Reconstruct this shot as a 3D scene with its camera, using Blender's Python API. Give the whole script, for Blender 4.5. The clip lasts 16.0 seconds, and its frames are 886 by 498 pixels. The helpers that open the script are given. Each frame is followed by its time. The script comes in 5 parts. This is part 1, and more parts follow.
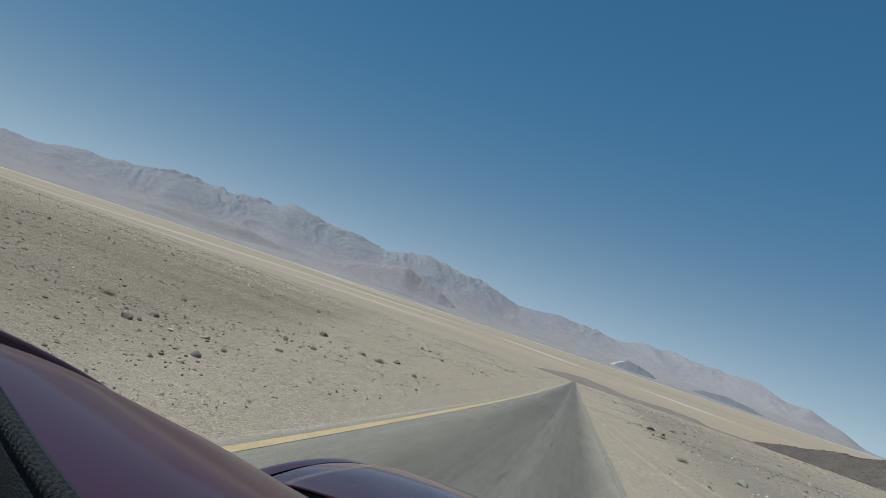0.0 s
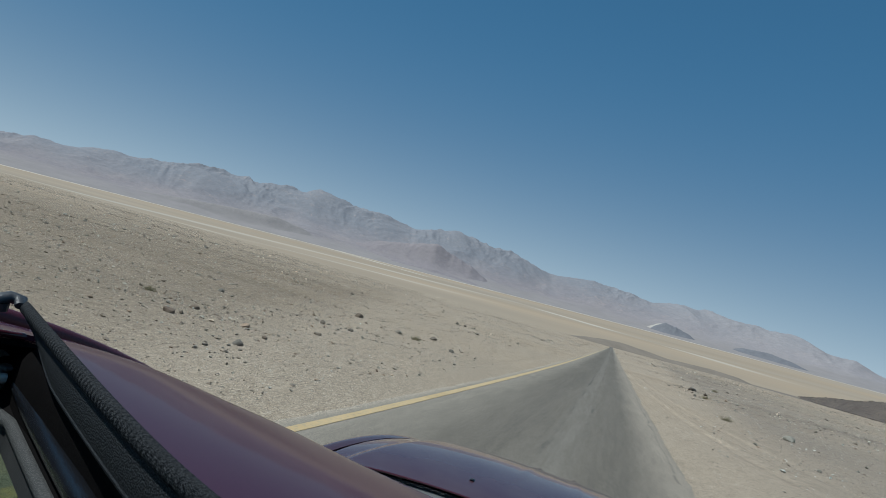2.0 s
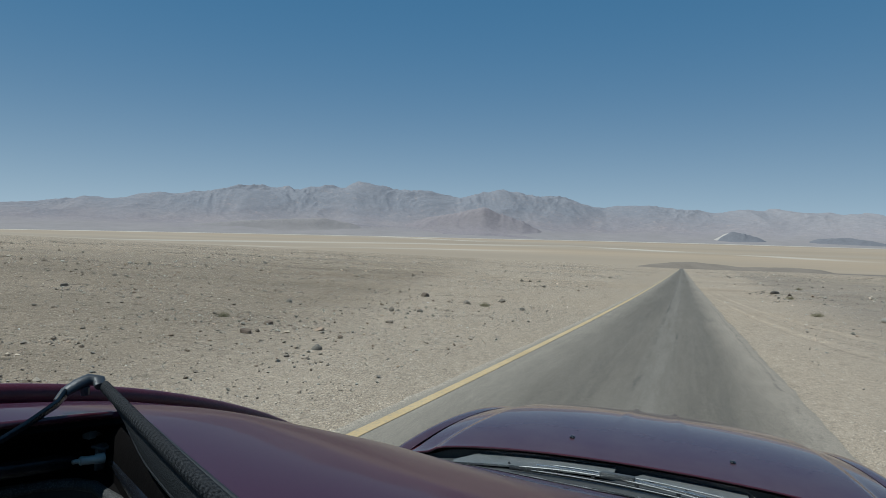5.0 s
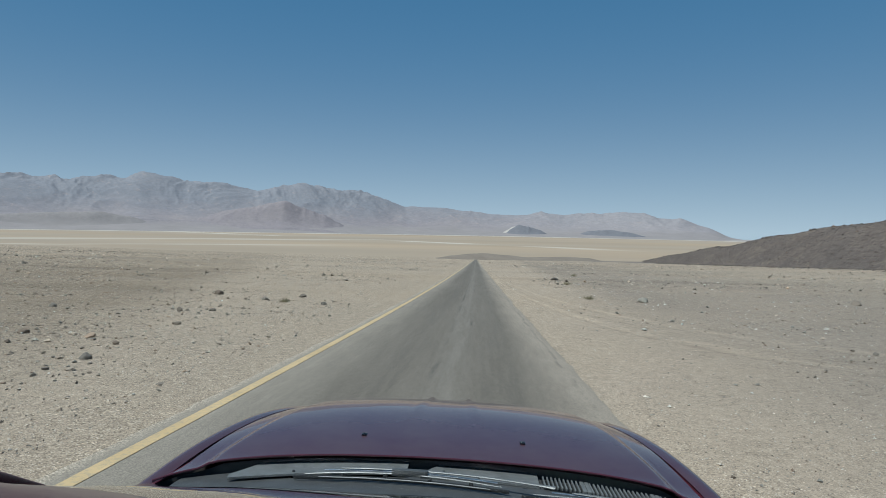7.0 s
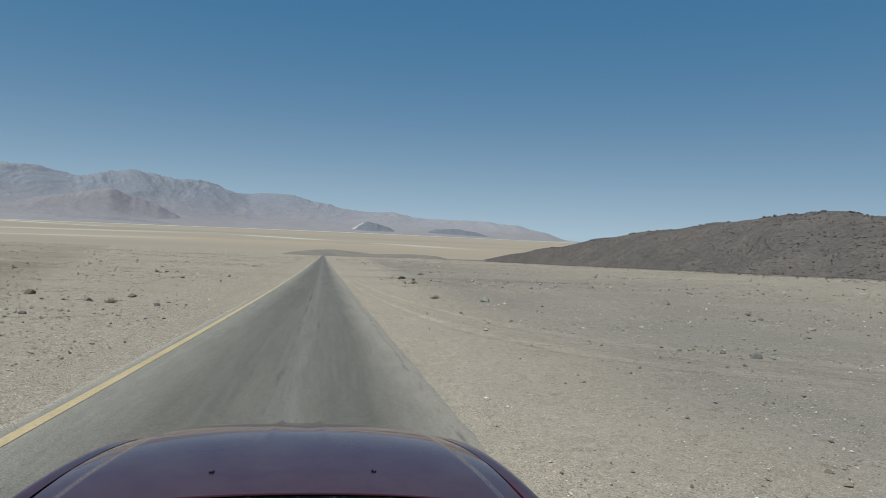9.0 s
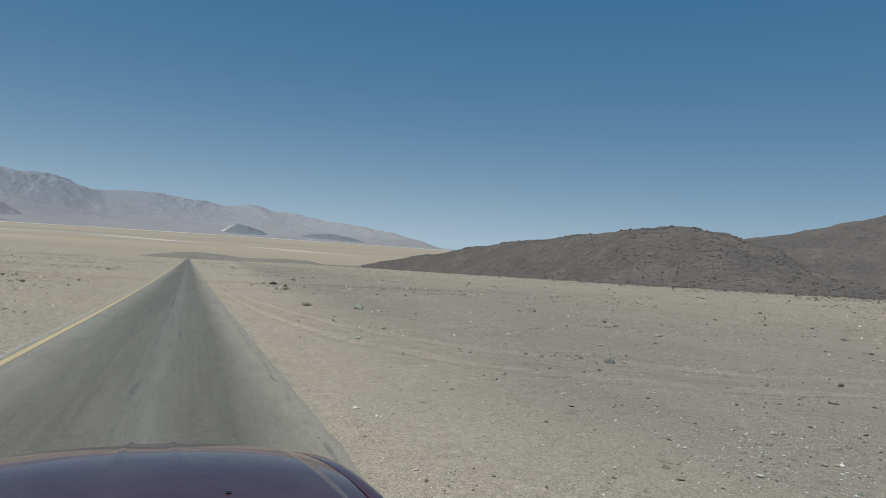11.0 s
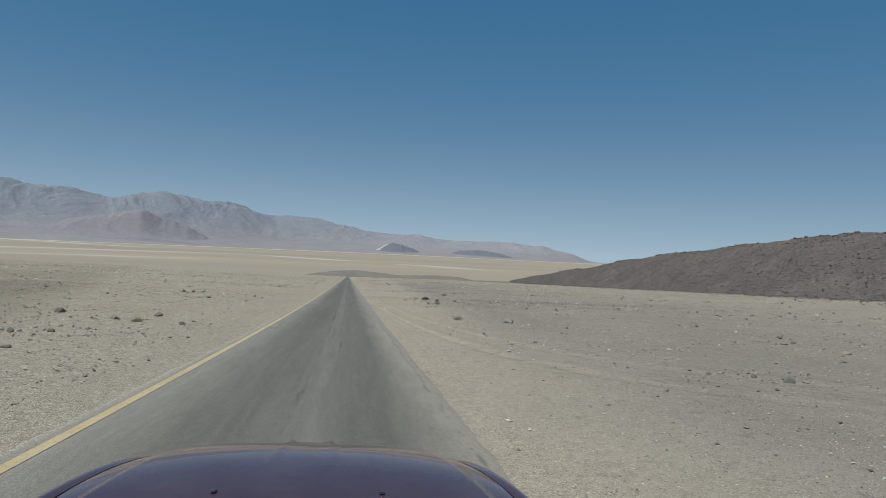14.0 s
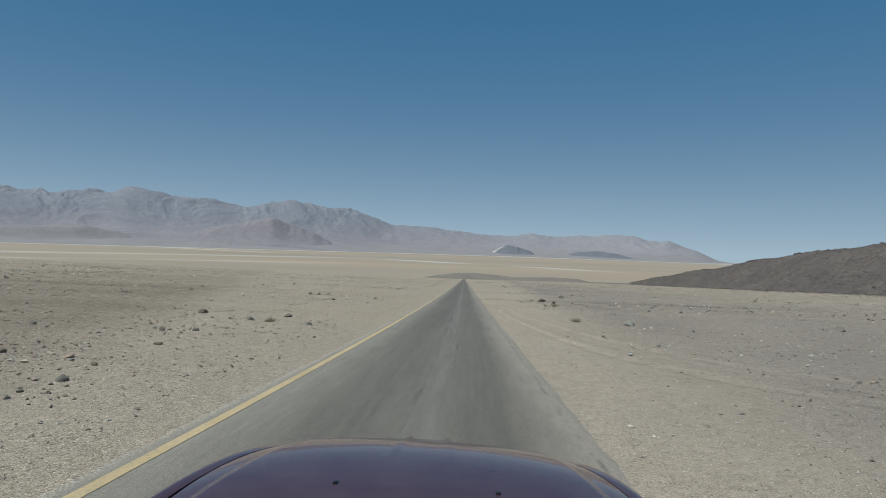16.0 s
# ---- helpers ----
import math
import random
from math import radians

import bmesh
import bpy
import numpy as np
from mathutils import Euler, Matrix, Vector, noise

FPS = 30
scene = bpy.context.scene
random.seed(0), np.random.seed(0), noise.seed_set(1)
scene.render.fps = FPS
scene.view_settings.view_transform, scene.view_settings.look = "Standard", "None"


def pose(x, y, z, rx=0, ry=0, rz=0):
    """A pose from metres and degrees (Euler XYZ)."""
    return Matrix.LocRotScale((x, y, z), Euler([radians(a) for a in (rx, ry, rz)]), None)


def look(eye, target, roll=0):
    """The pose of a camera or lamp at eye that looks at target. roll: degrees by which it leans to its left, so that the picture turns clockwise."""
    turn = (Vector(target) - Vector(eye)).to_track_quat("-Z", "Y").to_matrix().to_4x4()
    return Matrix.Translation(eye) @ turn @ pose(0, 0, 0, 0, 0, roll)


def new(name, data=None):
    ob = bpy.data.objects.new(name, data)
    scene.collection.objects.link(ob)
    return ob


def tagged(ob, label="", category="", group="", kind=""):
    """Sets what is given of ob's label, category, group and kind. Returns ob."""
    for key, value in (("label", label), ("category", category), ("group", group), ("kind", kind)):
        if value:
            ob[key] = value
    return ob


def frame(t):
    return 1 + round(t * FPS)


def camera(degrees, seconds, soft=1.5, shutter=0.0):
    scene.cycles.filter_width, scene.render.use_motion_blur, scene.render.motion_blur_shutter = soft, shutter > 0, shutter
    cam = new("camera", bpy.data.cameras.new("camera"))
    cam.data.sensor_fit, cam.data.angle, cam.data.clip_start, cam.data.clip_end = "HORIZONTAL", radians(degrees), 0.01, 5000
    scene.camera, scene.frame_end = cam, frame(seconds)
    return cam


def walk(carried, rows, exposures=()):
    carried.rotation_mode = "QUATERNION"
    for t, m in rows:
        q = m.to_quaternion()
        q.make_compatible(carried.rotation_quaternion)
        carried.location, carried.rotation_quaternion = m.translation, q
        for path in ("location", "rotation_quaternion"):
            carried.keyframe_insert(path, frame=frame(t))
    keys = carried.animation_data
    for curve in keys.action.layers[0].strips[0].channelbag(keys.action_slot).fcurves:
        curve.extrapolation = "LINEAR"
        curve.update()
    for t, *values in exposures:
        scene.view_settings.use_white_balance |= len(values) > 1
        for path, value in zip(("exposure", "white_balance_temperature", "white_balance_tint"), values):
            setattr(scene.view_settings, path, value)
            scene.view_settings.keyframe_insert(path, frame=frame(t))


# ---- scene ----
# World: x to the right of the road, y ahead along it, z up; the road passes z = 0 under the car.
SLOPE = math.tan(radians(2.74))      # the alluvial fan falls away ahead
PLAIN = -47.0                        # level of the dry lake

cam = camera(69.98, 16.0, soft=0.7)

# seconds, x, y, z, turn to the left, tilt up, roll
PATH = [
    (0.0, 0.095, -0.100, 1.612, 14.67, 4.65, 18.43),
    (0.5, 0.085, -0.080, 1.605, 13.21, 5.08, 18.71),
    (1.0, 0.115, -0.160, 1.612, 17.79, 3.04, 14.75),
    (1.5, 0.112, -0.155, 1.612, 16.31, 2.98, 16.15),
    (2.0, 0.088, -0.130, 1.611, 16.53, 1.77, 14.62),
    (2.5, 0.069, -0.116, 1.624, 23.38, -1.50, 3.97),
    (3.0, 0.080, -0.131, 1.631, 26.20, -0.98, 1.61),
    (5.5, 0.081, -0.089, 1.637, 17.62, -1.80, 1.04),
    (6.0, 0.068, -0.066, 1.628, 14.15, -1.65, 0.70),
    (6.5, 0.076, -0.025, 1.618, 10.62, -2.13, 0.75),
    (7.0, 0.092, 0.079, 1.600, 3.01, -1.95, 1.11),
    (7.5, 0.091, 0.062, 1.609, -3.65, -2.06, 2.19),
    (8.0, 0.073, 0.012, 1.634, -8.65, -1.89, 2.25),
    (8.5, 0.047, 0.017, 1.664, -10.50, -1.97, 2.66),
    (9.0, 0.062, 0.027, 1.722, -10.68, -1.80, 2.65),
    (9.5, 0.072, 0.021, 1.734, -12.84, -1.72, 3.45),
    (10.0, 0.091, -0.037, 1.774, -18.39, -1.43, 3.96),
    (12.5, 0.075, -0.013, 1.756, -22.74, -0.01, 4.00),
    (13.0, 0.088, 0.014, 1.749, -19.71, -0.07, 3.45),
    (13.5, 0.110, 0.029, 1.722, -14.45, 0.28, 3.18),
    (14.0, 0.114, 0.096, 1.693, -8.40, 0.01, 2.73),
    (14.5, 0.130, 0.109, 1.682, -3.56, -0.03, 2.33),
    (15.0, 0.136, 0.111, 1.673, -0.84, -0.59, 1.77),
    (15.5, 0.129, 0.120, 1.667, 0.98, -0.66, 2.12),
    (16.0, 0.125, 0.122, 1.674, 2.02, -0.20, 1.88),
]


def stance(x, y, z, yaw, tilt, roll):
    ya, ti = radians(yaw), radians(tilt)
    way = Vector((-math.sin(ya) * math.cos(ti), math.cos(ya) * math.cos(ti), math.sin(ti)))
    eye = Vector((x, y, z))
    return look(eye, eye + way * 10, roll)


walk(cam, [(t, stance(*row)) for t, *row in PATH], [(t, s, 5700, 2) for t, s in ((0.0, 0.40), (3.0, 0.40), (5.5, 0.45), (7.0, 0.53), (8.0, 0.50), (9.5, 0.42), (12.5, 0.38), (16.0, 0.34))])

# ---- light ----
SUN_EL, SUN_AZ = radians(62), radians(-118)      # azimuth from +y towards +x
world = bpy.data.worlds.new("desert_sky")
scene.world = world
world.use_nodes = True
wn = world.node_tree
sky = wn.nodes.new("ShaderNodeTexSky")
sky.sky_type = "NISHITA"
sky.sun_disc = False
sky.sun_elevation, sky.sun_rotation = SUN_EL, SUN_AZ
sky.altitude, sky.air_density, sky.dust_density, sky.ozone_density = 1500, 1.0, 0.15, 3.5
# dust haze that pales the sky towards the horizon all round
way_in = wn.nodes.new("ShaderNodeTexCoord")
split = wn.nodes.new("ShaderNodeSeparateXYZ")
wn.links.new(way_in.outputs["Generated"], split.inputs[0])
low = wn.nodes.new("ShaderNodeMath")
low.operation, low.use_clamp = "SUBTRACT", True
low.inputs[0].default_value = 1.0
wn.links.new(split.outputs[2], low.inputs[1])
veil = wn.nodes.new("ShaderNodeMath")
veil.operation = "POWER"
veil.inputs[1].default_value = 7.5
wn.links.new(low.outputs[0], veil.inputs[0])
haze = wn.nodes.new("ShaderNodeMix")
haze.data_type = "RGBA"
haze.inputs[7].default_value = (6.9, 8.02, 8.78, 1)
wn.links.new(veil.outputs[0], haze.inputs[0])
tone = wn.nodes.new("ShaderNodeMix")
tone.data_type, tone.blend_type = "RGBA", "MULTIPLY"
tone.inputs[0].default_value = 1.0
climb = wn.nodes.new("ShaderNodeMapRange")
climb.interpolation_type = "SMOOTHSTEP"
climb.inputs[1].default_value, climb.inputs[2].default_value = 0.22, 0.75
wn.links.new(split.outputs[2], climb.inputs[0])
deep = wn.nodes.new("ShaderNodeMix")
deep.data_type = "RGBA"
deep.inputs[6].default_value, deep.inputs[7].default_value = (0.81, 0.975, 1.0, 1), (0.615, 0.705, 0.755, 1)
wn.links.new(climb.outputs[0], deep.inputs[0])
wn.links.new(deep.outputs[2], tone.inputs[7])
# thin high dust evens the blue out over the whole dome
even = wn.nodes.new("ShaderNodeMix")
even.data_type = "RGBA"
even.inputs[0].default_value = 0.93
even.inputs[7].default_value = (1.12, 2.68, 4.75, 1)
wn.links.new(sky.outputs[0], even.inputs[6])
wn.links.new(even.outputs[2], tone.inputs[6])
wn.links.new(tone.outputs[2], haze.inputs[6])
wn.links.new(haze.outputs[2], wn.nodes["Background"].inputs[0])
wn.nodes["Background"].inputs[1].default_value = 0.0455

sun = new("sun", bpy.data.lights.new("sun", "SUN"))
sun.data.energy, sun.data.angle, sun.data.color = 2.95, radians(0.53), (1.0, 0.95, 0.87)
sun_way = Vector((math.sin(SUN_AZ) * math.cos(SUN_EL), math.cos(SUN_AZ) * math.cos(SUN_EL), math.sin(SUN_EL)))
sun.matrix_world = look(sun_way * 50, (0, 0, 0))


# ---- plan of the road ----
LINE_X, ROAD_R = -2.655, 1.62            # beside the car: the yellow line, the right edge
LINE_BEND, RIGHT_BEND, BEND_RUN = 0.75, -0.24, 20.0      # how the edges draw in ahead
VERGE = 0.30                             # asphalt outside the line


# ---- materials ----
class Mat:
    """A small wrapper to write node materials in few lines."""

    def __init__(self, name, rough=0.8, metal=0.0, spec=0.5):
        self.m = bpy.data.materials.new(name)
        self.m.use_nodes = True
        self.t = self.m.node_tree
        self.b = self.t.nodes["Principled BSDF"]
        self.put("Roughness", rough)
        self.put("Metallic", metal)
        self.put("Specular IOR Level", spec)

    def put(self, name, value):
        if hasattr(value, "is_linked"):
            self.t.links.new(value, self.b.inputs[name])
        else:
            self.b.inputs[name].default_value = value

    def node(self, kind, **props):
        n = self.t.nodes.new(kind)
        for key, value in props.items():
            setattr(n, key, value)
        return n

    def coords(self, scale=(1, 1, 1), which="Object"):
        c = self.node("ShaderNodeTexCoord")
        mp = self.node("ShaderNodeMapping")
        mp.inputs["Scale"].default_value = scale
        self.t.links.new(c.outputs[which], mp.inputs[0])
        return mp.outputs[0]

    def noise(self, size, detail=4, rough=0.55, scale=(1, 1, 1), distort=0.0):
        n = self.node("ShaderNodeTexNoise")
        n.inputs["Scale"].default_value = 1 / size
        n.inputs["Detail"].default_value = detail
        n.inputs["Roughness"].default_value = rough
        n.inputs["Distortion"].default_value = distort
        self.t.links.new(self.coords(scale), n.inputs["Vector"])
        return n.outputs["Fac"]

    def cells(self, size, scale=(1, 1, 1), out="Color"):
        n = self.node("ShaderNodeTexVoronoi")
        n.inputs["Scale"].default_value = 1 / size
        self.t.links.new(self.coords(scale), n.inputs["Vector"])
        return n.outputs[out]

    def ramp(self, fac, *stops):
        r = self.node("ShaderNodeValToRGB")
        e = r.color_ramp.elements
        while len(e) < len(stops):
            e.new(0.5)
        for el, (at, col) in zip(e, stops):
            el.position = at
            el.color = (*col, 1) if isinstance(col, tuple) else (col, col, col, 1)
        self.t.links.new(fac, r.inputs[0])
        return r.outputs[0]

    def mix(self, a, b, fac, mode="MIX"):
        n = self.node("ShaderNodeMix", data_type="RGBA", blend_type=mode)
        for sock, v in ((n.inputs[0], fac), (n.inputs[6], a), (n.inputs[7], b)):
            if hasattr(v, "is_linked"):
                self.t.links.new(v, sock)
            elif isinstance(v, tuple):
                sock.default_value = (*v, 1)
            else:
                sock.default_value = v if sock == n.inputs[0] else (v, v, v, 1)
        return n.outputs[2]

    def calc(self, op, a, b=0.0, clamp=False):
        n = self.node("ShaderNodeMath", operation=op, use_clamp=clamp)
        for sock, v in zip(n.inputs, (a, b)):
            if hasattr(v, "is_linked"):
                self.t.links.new(v, sock)
            else:
                sock.default_value = v
        return n.outputs[0]

    def axis(self, which):
        s = self.node("ShaderNodeSeparateXYZ")
        self.t.links.new(self.coords(), s.inputs[0])
        return s.outputs[which]

    def bump(self, height, strength=0.5, distance=0.02):
        n = self.node("ShaderNodeBump")
        n.inputs["Strength"].default_value, n.inputs["Distance"].default_value = strength, distance
        self.t.links.new(height, n.inputs["Height"])
        self.t.links.new(n.outputs[0], self.b.inputs["Normal"])


def band(m, x, centre, width, soft):
    """1 inside a stripe of that half width round centre, falling off softly."""
    d = m.calc("ABSOLUTE", m.calc("SUBTRACT", x, centre))
    return m.calc("SUBTRACT", 1.0, m.calc("DIVIDE", m.calc("SUBTRACT", d, width), soft, True), True)


SHORE = 3690.0      # where the dry lake ends and the fans of the range begin


def desert_material():
    m = Mat("desert_gravel", 0.95, spec=0.15)
    x, y = m.axis(0), m.axis(1)
    far = m.calc("SQRT", m.calc("ADD", m.calc("MULTIPLY", x, x), m.calc("MULTIPLY", y, y)))
    sand = m.ramp(m.noise(6.0, 5, 0.6), (0.25, (0.350, 0.284, 0.215)), (0.75, (0.418, 0.339, 0.259)))
    grit = m.ramp(m.cells(0.009), (0.0, (0.04, 0.034, 0.028)), (0.22, (0.235, 0.185, 0.137)), (0.5, (0.378, 0.304, 0.223)), (0.8, (0.508, 0.421, 0.315)), (0.97, (0.80, 0.73, 0.62)))
    chips = m.ramp(m.cells(0.019), (0.04, (0.34, 0.34, 0.34)), (0.24, (0.76, 0.76, 0.76)), (0.5, (1.0, 1.0, 1.0)), (0.82, (1.10, 1.10, 1.09)), (0.96, (1.75, 1.72, 1.66)))
    loose = m.ramp(m.noise(2.2, 5, 0.65), (0.38, 0.7), (0.62, 1.0))
    # the wash on the right of the road is finer and smoother
    fine = m.calc("SUBTRACT", 1.0, m.calc("MULTIPLY", m.calc("MULTIPLY", m.calc("DIVIDE", m.calc("SUBTRACT", x, 1.0), 1.5, True), m.calc("DIVIDE", m.calc("SUBTRACT", 26.0, x), 10.0, True)), 0.45))
    loose = m.calc("MULTIPLY", loose, fine)
    near = m.mix(sand, grit, loose)
    near = m.mix(near, chips, m.calc("MULTIPLY", m.ramp(m.noise(0.9, 4, 0.6), (0.35, 0.5), (0.6, 1.0)), fine), "MULTIPLY")
    patch = m.ramp(m.noise(28.0, 4, 0.6, (0.35, 1, 1)), (0.35, (0.88, 0.89, 0.90)), (0.68, (1.08, 1.04, 0.98)))
    near = m.mix(near, patch, 0.8, "MULTIPLY")
    # stony desert pavement away from the road on its left, in long patches
    pave = m.calc("DIVIDE", m.calc("SUBTRACT", -2.4, m.calc("ADD", x, m.calc("MULTIPLY", y, 0.30))), 3.2, True)
    pave = m.calc("MULTIPLY", pave, m.ramp(m.noise(9.0, 6, 0.7, (0.35, 1, 1)), (0.30, 0.42), (0.58, 0.95)))
    pave = m.calc("MULTIPLY", pave, m.calc("SUBTRACT", 1.0, m.calc("MULTIPLY", m.calc("DIVIDE", m.calc("SUBTRACT", far, 35.0), 90.0, True), 0.65)))
    near = m.mix(near, (0.62, 0.605, 0.58), pave, "MULTIPLY")
    cobble = m.ramp(m.cells(0.15), (0.10, 0.48), (0.14, 1.0), (0.90, 1.0), (0.94, 1.3))
    near = m.mix(near, cobble, m.calc("MAXIMUM", pave, 0.25), "MULTIPLY")
    grey = m.calc("MULTIPLY", m.calc("DIVIDE", m.calc("SUBTRACT", m.calc("SUBTRACT", x, m.calc("MULTIPLY", y, 0.06)), 1.8), 3.6, True), m.ramp(m.noise(5.0, 5, 0.6, (1, 0.5, 1)), (0.3, 0.62), (0.6, 1.0)))
    grey = m.calc("MULTIPLY", grey, m.calc("SUBTRACT", 1.0, m.calc("MULTIPLY", m.calc("DIVIDE", m.calc("SUBTRACT", x, 14.0), 30.0, True), 0.7)))
    near = m.mix(near, (0.705, 0.725, 0.765), grey, "MULTIPLY")
    pebbly = m.ramp(m.cells(0.055), (0.05, 0.58), (0.28, 0.92), (0.70, 1.04), (0.94, 1.36))
    near = m.mix(near, pebbly, m.calc("MULTIPLY", m.calc("DIVIDE", m.calc("SUBTRACT", far, 5.0), 10.0, True), m.calc("MULTIPLY", fine, 0.9)), "MULTIPLY")
    # old wheel ruts on the right
    bow = m.calc("ADD", m.calc("MULTIPLY", m.calc("SUBTRACT", y, 4.5), m.calc("SUBTRACT", x, 1.0)), m.calc("MULTIPLY", m.noise(1.2, 3, 0.6), 3.0))
    rut = m.calc("MAXIMUM", band(m, bow, 27.0, 0.5, 2.2), band(m, bow, 45.0, 0.6, 3.0))
    rut = m.calc("MULTIPLY", rut, m.calc("GREATER_THAN", x, 1.5))
    near = m.mix(near, (1.22, 1.20, 1.17), m.calc("MULTIPLY", rut, m.ramp(m.noise(0.8, 4, 0.7), (0.35, 0.0), (0.6, 0.9))), "MULTIPLY")
    # thin tyre lines beside them, pressed dark into the grit
    thread = m.calc("ADD", m.calc("MULTIPLY", m.calc("SUBTRACT", y, 4.5), m.calc("SUBTRACT", x, 1.0)), m.calc("MULTIPLY", m.noise(1.2, 3, 0.6), 2.4))
    lines = band(m, thread, 23.5, 0.15, 0.9)
    for at in (31.0, 33.5, 40.0, 51.0, 54.0):
        lines = m.calc("MAXIMUM", lines, band(m, thread, at, 0.15, 0.9))
    lines = m.calc("MULTIPLY", m.calc("MULTIPLY", lines, m.calc("GREATER_THAN", x, 1.9)), m.ramp(m.noise(0.7, 5, 0.75), (0.38, 0.0), (0.6, 0.9)))
    near = m.mix(near, (0.80, 0.79, 0.78), lines, "MULTIPLY")
    speck = m.ramp(m.noise(0.16, 6, 0.85), (0.42, 1.05), (0.66, 0.84))
    near = m.mix(near, speck, 0.8, "MULTIPLY")
    # long shallow runnels across the slope of the fan
    runnel = m.ramp(m.noise(9.0, 7, 0.78, (0.10, 1, 1), 0.2), (0.34, 0.80), (0.47, 1.0), (0.62, 1.07))
    near = m.mix(near, runnel, m.calc("DIVIDE", m.calc("SUBTRACT", far, 14.0), 40.0, True), "MULTIPLY")
    # dark scree washed out from the hill on the right
    scree = m.calc("DIVIDE", m.calc("SUBTRACT", m.calc("ADD", x, m.calc("MULTIPLY", m.calc("SUBTRACT", m.noise(14.0, 6, 0.7, (1, 0.6, 1)), 0.5), 34.0)), 108.0), 16.0, True)
    near = m.mix(near, (0.165, 0.138, 0.118), m.calc("MULTIPLY", scree, 0.85))
    # the dry lake: ochre mud flats with thin streaks of white salt, drawn out along the valley
    flat = m.ramp(m.noise(420.0, 6, 0.65, (0.18, 1.0, 1)), (0.30, (0.330, 0.264, 0.192)), (0.52, (0.370, 0.297, 0.217)), (0.72, (0.414, 0.332, 0.243)))
    ochre = m.ramp(m.noise(900.0, 4, 0.6, (0.3, 1.0, 1)), (0.35, (0.90, 0.95, 1.02)), (0.65, (1.06, 1.0, 0.92)))
    flat = m.mix(flat, ochre, 0.8, "MULTIPLY")
    wob = m.calc("MULTIPLY", m.calc("SUBTRACT", m.noise(800.0, 6, 0.65, (0.35, 1, 1)), 0.5), 380.0)
    run = m.calc("ADD", m.calc("ADD", y, m.calc("MULTIPLY", x, 0.85)), wob)
    broken = m.ramp(m.noise(220.0, 6, 0.7, (0.22, 1, 1)), (0.42, 0.0), (0.58, 1.0))
    beach = m.calc("SUBTRACT", far, m.calc("MULTIPLY", m.calc("DIVIDE", m.calc("ADD", x, 1200.0), 1300.0, True), 380.0))
    rim = m.calc("MULTIPLY", band(m, beach, SHORE - 70.0, 36.0, 40.0), m.ramp(broken, (0.0, 0.55), (1.0, 1.0)))
    long = m.calc("MULTIPLY", band(m, run, 1900.0, 16.0, 70.0), m.calc("MULTIPLY", m.calc("MULTIPLY", broken, 0.8), m.calc("DIVIDE", m.calc("SUBTRACT", 420.0, x), 260.0, True)))
    # on the left two more streaks lie closer, at a slant to the valley
    slant = m.calc("ADD", m.calc("SUBTRACT", far, m.calc("MULTIPLY", x, 0.30)), wob)
    west = m.calc("DIVIDE", m.calc("SUBTRACT", -250.0, x), 300.0, True)
    thin = m.calc("MULTIPLY", m.calc("MAXIMUM", band(m, slant, 2300.0, 40.0, 90.0), m.calc("MULTIPLY", band(m, slant, 1700.0, 22.0, 60.0), broken)), west)
    salt = m.calc("MAXIMUM", m.calc("MAXIMUM", rim, long), m.calc("MULTIPLY", thin, 0.35))
    flat = m.mix(flat, (0.62, 0.575, 0.50), salt)
    fan = m.ramp(m.noise(1200.0, 4, 0.6), (0.3, (0.305, 0.273, 0.255)), (0.7, (0.360, 0.325, 0.300)))
    flat = m.mix(flat, fan, m.calc("DIVIDE", m.calc("SUBTRACT", beach, SHORE), 60.0, True))
    edge = m.calc("ADD", m.calc("MULTIPLY", m.calc("SUBTRACT", m.noise(160.0, 5, 0.65, (0.4, 1, 1)), 0.5), 360.0), far)
    m.put("Base Color", m.mix(near, flat, m.calc("DIVIDE", m.calc("SUBTRACT", edge, 760.0), 260.0, True)))
    m.bump(m.calc("MULTIPLY", m.mix(m.noise(0.02, 4, 0.7), m.cells(0.014, out="Distance"), 0.5), fine), 0.8, 0.008)
    return m.m


